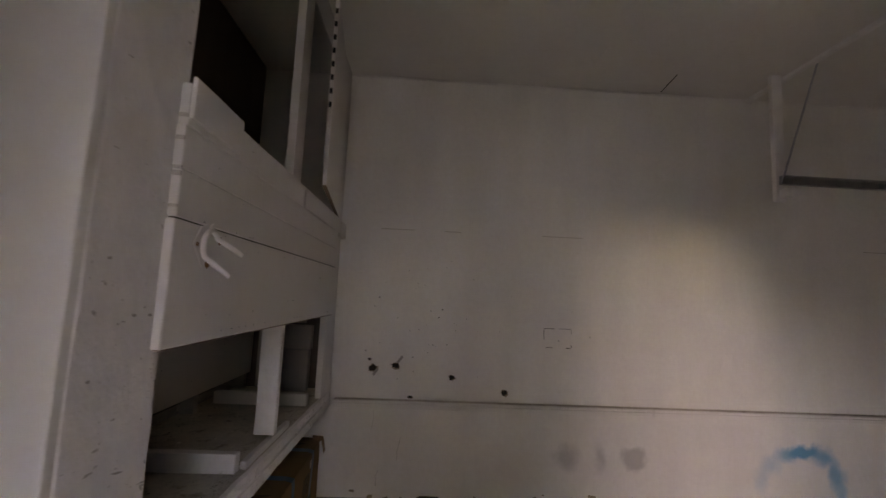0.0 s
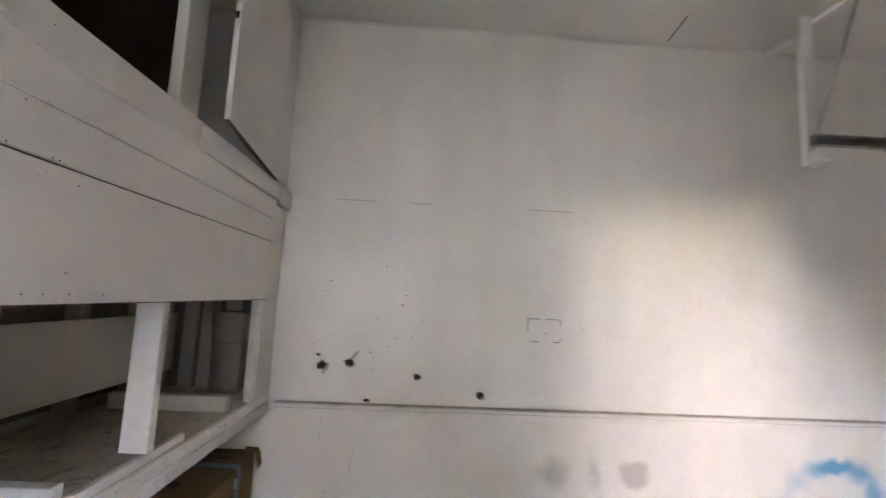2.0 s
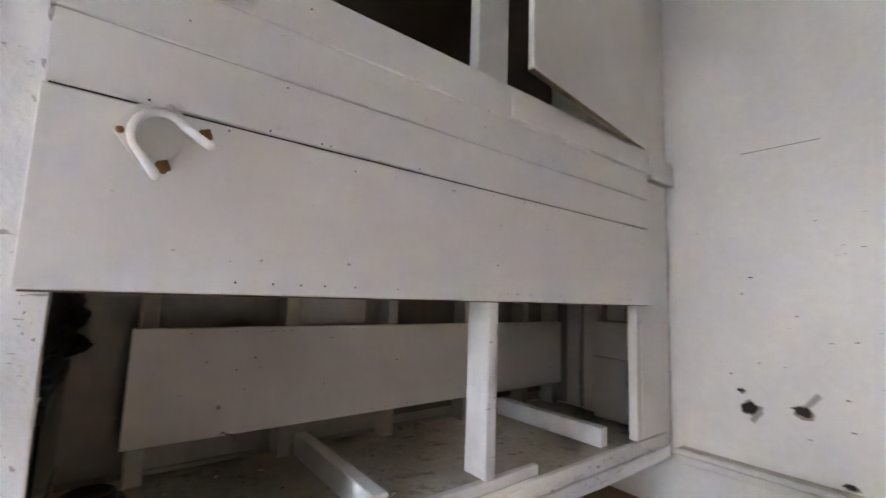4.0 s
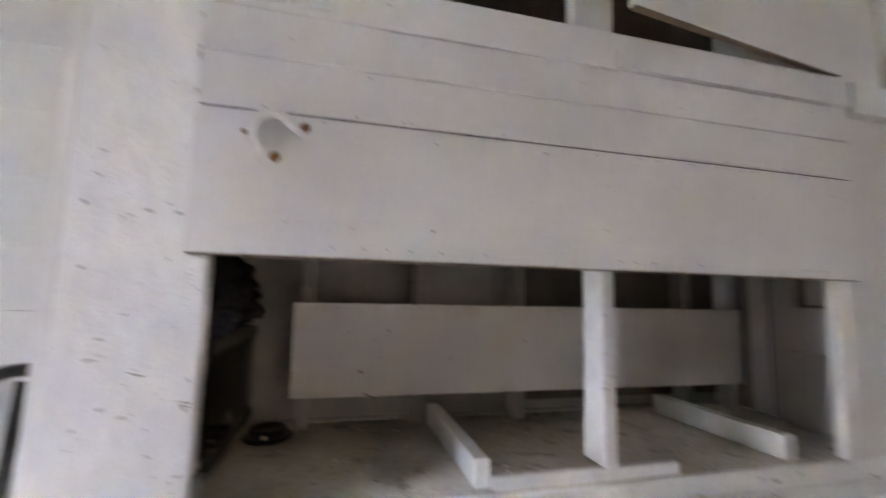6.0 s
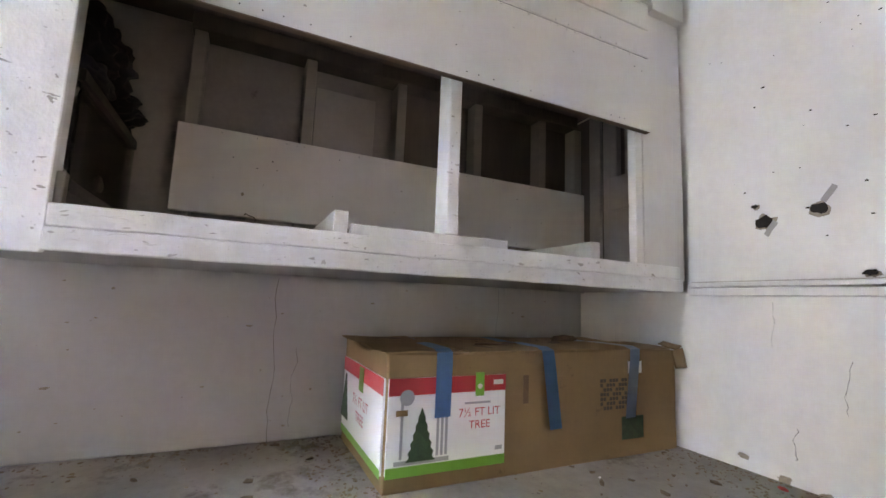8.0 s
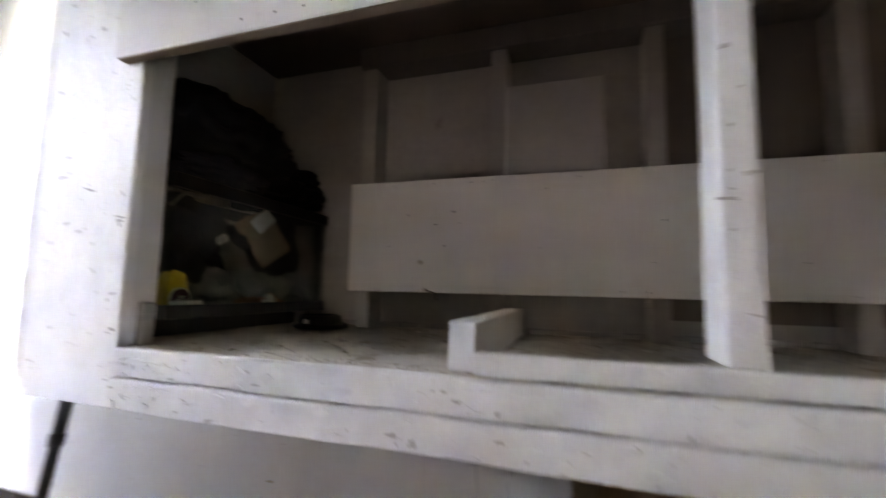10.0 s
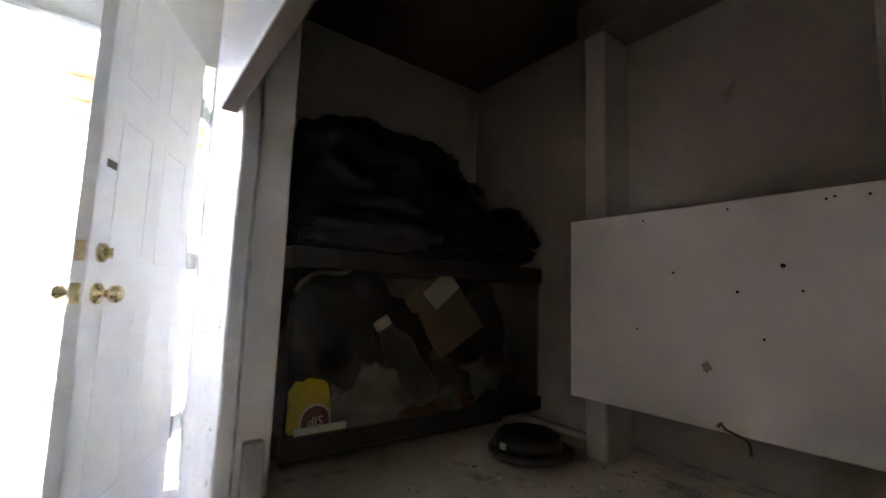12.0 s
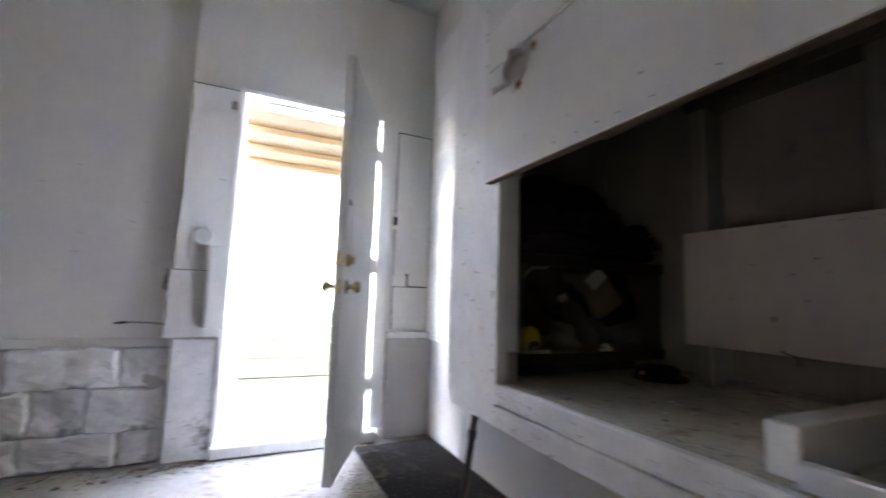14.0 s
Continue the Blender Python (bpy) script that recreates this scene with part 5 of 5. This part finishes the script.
for y, z, r in ((1.698, 1.033, 0.002), (1.832, 1.039, 0.003), (1.781, 1.005, 0.0022), (2.35, 1.0, 0.0025), (2.62, 0.9, 0.0022), (2.95, 1.05, 0.0025)):
    part("screw_hole", lathe([(r, 0), (r * 0.8, 0.0012)], (-0.8352, y, z), "x", 8), HOLE, west)
part("chip", ragged((0, 0), 0.006, 0.008, 77), TORN, west).matrix_basis = Matrix.Translation((-0.8345 - WEST_X, 1.74 - 1.4, 0.9)) @ pose(0, 0, 0, 0, 0, 90)
nail = thing("bent_nail", (-0.834, 1.77, 0.80), "bent rusty nail hooked under the ledger board", "nail")
part("shank", rod([(-0.834, 1.752, 0.823), (-0.829, 1.757, 0.829), (-0.826, 1.764, 0.823), (-0.826, 1.786, 0.817), (-0.827, 1.790, 0.812), (-0.829, 1.791, 0.797)], 0.0017, sides=8), DARK_WOOD, nail, smooth=True)


def hairline(y, z0, z1, seed, w=0.0016):
    """A jagged hairline crack on the low west wall."""
    r = random.Random(seed)
    bm = bmesh.new()
    rows = []
    n = 16
    for k in range(n + 1):
        y += r.uniform(-0.008, 0.008)
        z = z0 + (z1 - z0) * k / n
        rows.append([bm.verts.new((WEST_LOW_X + 0.0035, y - w * r.uniform(0.3, 1), z)), bm.verts.new((WEST_LOW_X + 0.0035, y + w * r.uniform(0.3, 1), z))])
    for a, b in zip(rows, rows[1:]):
        bm.faces.new((a[0], a[1], b[1], b[0]))
    return solid("hairline_crack", bm, JOINT, "hairline crack in the painted concrete base", "crack", "cracks in the base")


def wall_crack(x, z0, z1, seed, w=0.0014):
    """A jagged hairline crack on the low north wall."""
    r = random.Random(seed)
    bm = bmesh.new()
    rows = []
    n = 12
    for k in range(n + 1):
        x += r.uniform(-0.006, 0.006)
        z = z0 + (z1 - z0) * k / n
        y = NORTH_LOW_Y - 0.0012
        rows.append([bm.verts.new((x - w * r.uniform(0.3, 1), y, z)), bm.verts.new((x + w * r.uniform(0.3, 1), y, z))])
    for a, b in zip(rows, rows[1:]):
        bm.faces.new((a[0], a[1], b[1], b[0]))
    return solid("wall_crack", bm, JOINT, "hairline crack in the white painted wall base", "crack", "cracks in the base")


wall_crack(0.207, 0.25, 0.41, 4, 0.0012)
wall_crack(0.062, 0.08, 0.18, 5, 0.0016)
wall_crack(0.012, 0.43, 0.58, 6, 0.0007)
hairline(1.905, 0.0, 0.6, 1)
hairline(1.965, 0.05, 0.34, 2, 0.001)
hairline(2.9, 0.2, 0.6, 3, 0.001)
bm = bmesh.new()
for k in range(70):
    s = 0.002 + 0.006 * rnd.random() ** 3
    y, z = rnd.uniform(0.6, 3.2), rnd.uniform(0.03, 0.58)
    ragged((0, 0), s * rnd.uniform(0.6, 2), s * 0.7, k + 300, bm)
    bm.verts.ensure_lookup_table()
    for v in bm.verts[-28:]:
        v.co = Vector((WEST_LOW_X + 0.003 - v.co.y * 0.5, y + v.co.x, z + v.co.z))
tagged(solid("scuff_marks", bm, TORN, "small scuffs and chips on the concrete base", "scuffs"), kind="stuff")
litter("wall_foot_dirt", "dark dirt gathered along the wall foot", 1500, ((-0.885, -0.84, -0.3, 3.3, 0), (-0.8, 2.8, 3.375, 3.4, 0), (0.42, 2.6, -0.44, -0.37, 0), (0.65, 2.6, -0.44, -0.3, 0), (-0.3, 0.8, 3.2, 3.4, 0), (-0.88, -0.3, 2.0, 2.2, 0)), 0.008, LEAF, 12)


def scuffs(name, label, parent, count, y0, y1, z0, z1, x, mat, seed, size=0.006):
    """Small dark chips in the paint of a face that looks along +x."""
    r = random.Random(seed)
    bm = bmesh.new()
    for k in range(count):
        s = size * r.uniform(0.3, 1.3)
        y, z, slant = r.uniform(y0, y1), r.uniform(z0, z1), r.uniform(-0.5, 0.5)
        s *= r.random() ** 1.5 + 0.25
        n, wide, tall = 11, r.choice((0.5, 0.9, 2.4)), r.choice((0.4, 0.9))
        ring = []
        for i in range(n):
            a, q = 2 * math.pi * i / n, r.uniform(0.35, 1.2)
            ring.append(bm.verts.new((x, y + s * wide * q * math.cos(a), z + s * tall * q * math.sin(a) + slant * s * math.cos(a))))
        bm.faces.new(ring)
    ob = part(name, bm, mat, parent, label)
    ob["kind"] = "stuff"


scuffs("paint_wear", "grey chips in the paint", cab, 90, 1.135, 1.375, 0.63, 2.2, STILE_X + 0.0032, FLAKED, 1, 0.004)
scuffs("paint_wear", "dark chips along the worn edge", cab, 60, 1.15, 1.37, 0.62, 1.35, STILE_X + 0.0034, FRAMING, 17, 0.006)
scuffs("paint_wear", "grey chips in the paint", cab, 70, 1.352, 1.38, 0.63, 2.0, STILE_X + 0.0032, FRAMING, 11, 0.0055)
scuffs("paint_wear", "grey chips in the paint", cab, 80, 1.4, 3.3, 0.668, 0.709, -0.2757, FLAKED, 2, 0.005)
scuffs("paint_wear", "grey chips in the paint", cab, 70, 1.4, 3.3, 0.617, 0.658, -0.2682, FLAKED, 3, 0.005)
scuffs("paint_wear", "grey chips in the paint", cab, 24, 2.322, 2.353, 0.76, 1.22, -0.3002, FLAKED, 4, 0.005)
scuffs("paint_wear", "faint grey scuffs", cab, 40, 1.4, 3.1, 1.26, 1.86, FACE_X + 0.0011, FRAMING, 5, 0.004)


# ---- damage and dirt on the south wall ----
def wall_blots(name, label, count, x0, x1, z0, z1, y, mat, seed, size, tall=0.6):
    """Ragged little marks on a face that looks along +y."""
    r = random.Random(seed)
    bm = bmesh.new()
    for k in range(count):
        s = size * (0.2 + r.random() ** 2)
        x, z, slant = r.uniform(x0, x1), r.uniform(z0, z1), r.uniform(-0.6, 0.6)
        n, wide = 11, r.choice((0.6, 1.0, 2.8))
        ring = []
        for i in range(n):
            a, q = 2 * math.pi * i / n, r.uniform(0.35, 1.2)
            ring.append(bm.verts.new((x - s * wide * q * math.cos(a), y, z + s * tall * q * math.sin(a) + slant * s * math.cos(a))))
        bm.faces.new(ring)
    return tagged(solid(name, bm, mat, label, "marks"), kind="stuff")


wall_blots("wall_scuffs", "dark scuffs and scratches on the white wall", 70, 0.69, 1.9, 0.68, 1.7, SOUTH_Y - 0.0592, FLAKED, 31, 0.008, 0.35)
wall_blots("panel_scuffs", "faint scuffs on the plywood facing", 26, 0.43, 0.64, 0.7, 2.05, -0.3905, FLAKED, 32, 0.007)
wall_blots("pilaster_chips", "dark chips in the painted masonry pilaster", 50, 0.43, 0.63, 0.03, 0.62, -0.3965, FLAKED, 33, 0.006)
hollow = thing("broken_corner", (0.70, SOUTH_Y - 0.06, 0.93), "broken dark hole at the edge of plywood facing", "hole")
part("cavity", crumple((0.70, SOUTH_Y - 0.056, 0.97), (0.035, 0.02, 0.1), 0.6, 4, 71, 3, False), HOLE, hollow)
part("torn_fibre", crumple((0.712, SOUTH_Y - 0.052, 0.935), (0.02, 0.02, 0.04), 0.6, 4, 72, 3, False), TORN, hollow)
wire = thing("cable_end", (0.80, SOUTH_Y - 0.05, 0.73), "short stripped dark cable end from the wall", "cable")
part("cable", rod([(0.687, -0.46, 0.725), (0.76, -0.455, 0.735), (0.86, -0.45, 0.738)], 0.005, sides=8), FRAMING, wire, smooth=True)
part("tip", rod([(0.858, -0.45, 0.738), (0.91, -0.449, 0.732)], 0.008, sides=8, tip=0.6), BLACK, wire, smooth=True)
tear = thing("torn_paper", (0.43, -0.39, 2.0), "small torn brown paper flap beside the doorway", "paper")
part("flap", worn(slab(0.425, 0.455, -0.3945, -0.3915, 1.99, 2.04, 0.0005), 4, 0.006, 25), TORN, tear)
# level rows: open joints; upright rows: dark strips for the step's shade
for x0, x1, z0, z1, y in ((0.44, 0.66, 1.0275, 1.0305, -0.391), (0.686, 0.688, 0.66, 1.03, -0.43), (0.661, 0.664, 1.03, 2.11, -0.43), (0.42, 0.66, 2.1095, 2.1125, -0.392)):
    bm = slab(x0, x1, y - 0.004, y, z0, z1, 0)
    solid("joint_or_edge_line", bm, HOLE, "thin dark line for facing board joints and shaded edges", "joint", "joints of the facing")
litter("box_debris", "crumbs and torn bits lying on the box", 420, ((-0.82, -0.33, 2.18, 3.34, 0.385), (-0.6, -0.5, 2.2, 3.3, 0.378)), 0.006, CARD_DARK, 44)
litter("sill_dirt", "leaves and dirt gathered by the door sill", 260, ((0.2, 0.95, -0.36, -0.25, 0), (-0.5, -0.35, -0.38, -0.2, 0.0), (0.38, 0.6, -0.39, -0.33, 0)), 0.008, LEAF, 45)
# litter behind the leaf, thickened to darken the floor that the leaf shades
litter("doorway_dirt", "brown dirt and leaves, thickened to darken the open door's shade", 1500, ((-0.42, -0.1, -0.33, 0.4, 0), (-0.36, -0.2, -0.1, 0.5, 0), (-0.5, -0.3, -0.4, -0.3, 0)), 0.006, LEAF, 46)
litter("mat_dirt", "brown grit trodden over the rubber mat", 500, ((-0.86, -0.37, -0.28, 0.64, 0.0125),), 0.005, LEAF, 47)


# ---- peeling paint ----
def peeling(label, parent, count, y0, y1, z0, z1, x, seed, size, crowd=1.0):
    """Curled flakes of paint standing off a face that looks along +x, with the cracks between them."""
    r = random.Random(seed)
    flakes, cracks = bmesh.new(), bmesh.new()
    for k in range(count):
        s = size * (0.35 + r.random() ** 2)
        y, z = y0 + (y1 - y0) * r.random() ** crowd, r.uniform(z0, z1)
        n, wide = 8, r.choice((0.8, 1.3, 2.2))
        tilt, lean = r.uniform(-0.35, 0.35), r.uniform(-0.35, 0.35)
        ring, low = [], []
        for i in range(n):
            a, q = 2 * math.pi * i / n, r.uniform(0.45, 1.15)
            dy, dz = s * wide * q * math.cos(a), s * 0.7 * q * math.sin(a)
            ring.append(flakes.verts.new((x + max(0.0004, 0.0008 + tilt * dy * 0.2 + lean * dz * 0.3), y + dy, min(max(z + dz, z0), z1))))
            low.append(flakes.verts.new((x - 0.003, y + dy * 0.9, min(max(z + dz * 0.9, z0), z1))))
        flakes.faces.new(ring)
        for i in range(n):
            flakes.faces.new((ring[i], low[i], low[(i + 1) % n], ring[(i + 1) % n]))
        if k % 7 == 0:
            # a thin crack running off the flake
            yy, zz, rows = y + s * wide, z, []
            for i in range(6):
                w = 0.0006 * (1 - abs(i - 2.5) / 3.2)
                zc = min(max(zz, z0 + 0.002), z1 - 0.002)
                rows.append((cracks.verts.new((x + 0.0007, yy, zc - w)), cracks.verts.new((x + 0.0007, yy, zc + w))))
                yy, zz = yy + s * r.uniform(0.4, 0.9), zz + s * r.uniform(-0.35, 0.35)
            for a, c2 in zip(rows, rows[1:]):
                cracks.faces.new((a[0], a[1], c2[1], c2[0]))
    bmesh.ops.recalc_face_normals(flakes, faces=flakes.faces)
    part("peeling_paint", flakes, OLD_PAINT, parent, label)["kind"] = "stuff"
    part("cracked_paint", cracks, FLAKED, parent)["kind"] = "stuff"


peeling("curled white paint flakes", cab, 60, 1.40, 3.2, 0.668, 0.709, -0.2762, 61, 0.012, 1.8)
peeling("curled white paint flakes", cab, 60, 1.40, 3.2, 0.617, 0.658, -0.2690, 62, 0.012, 1.8)
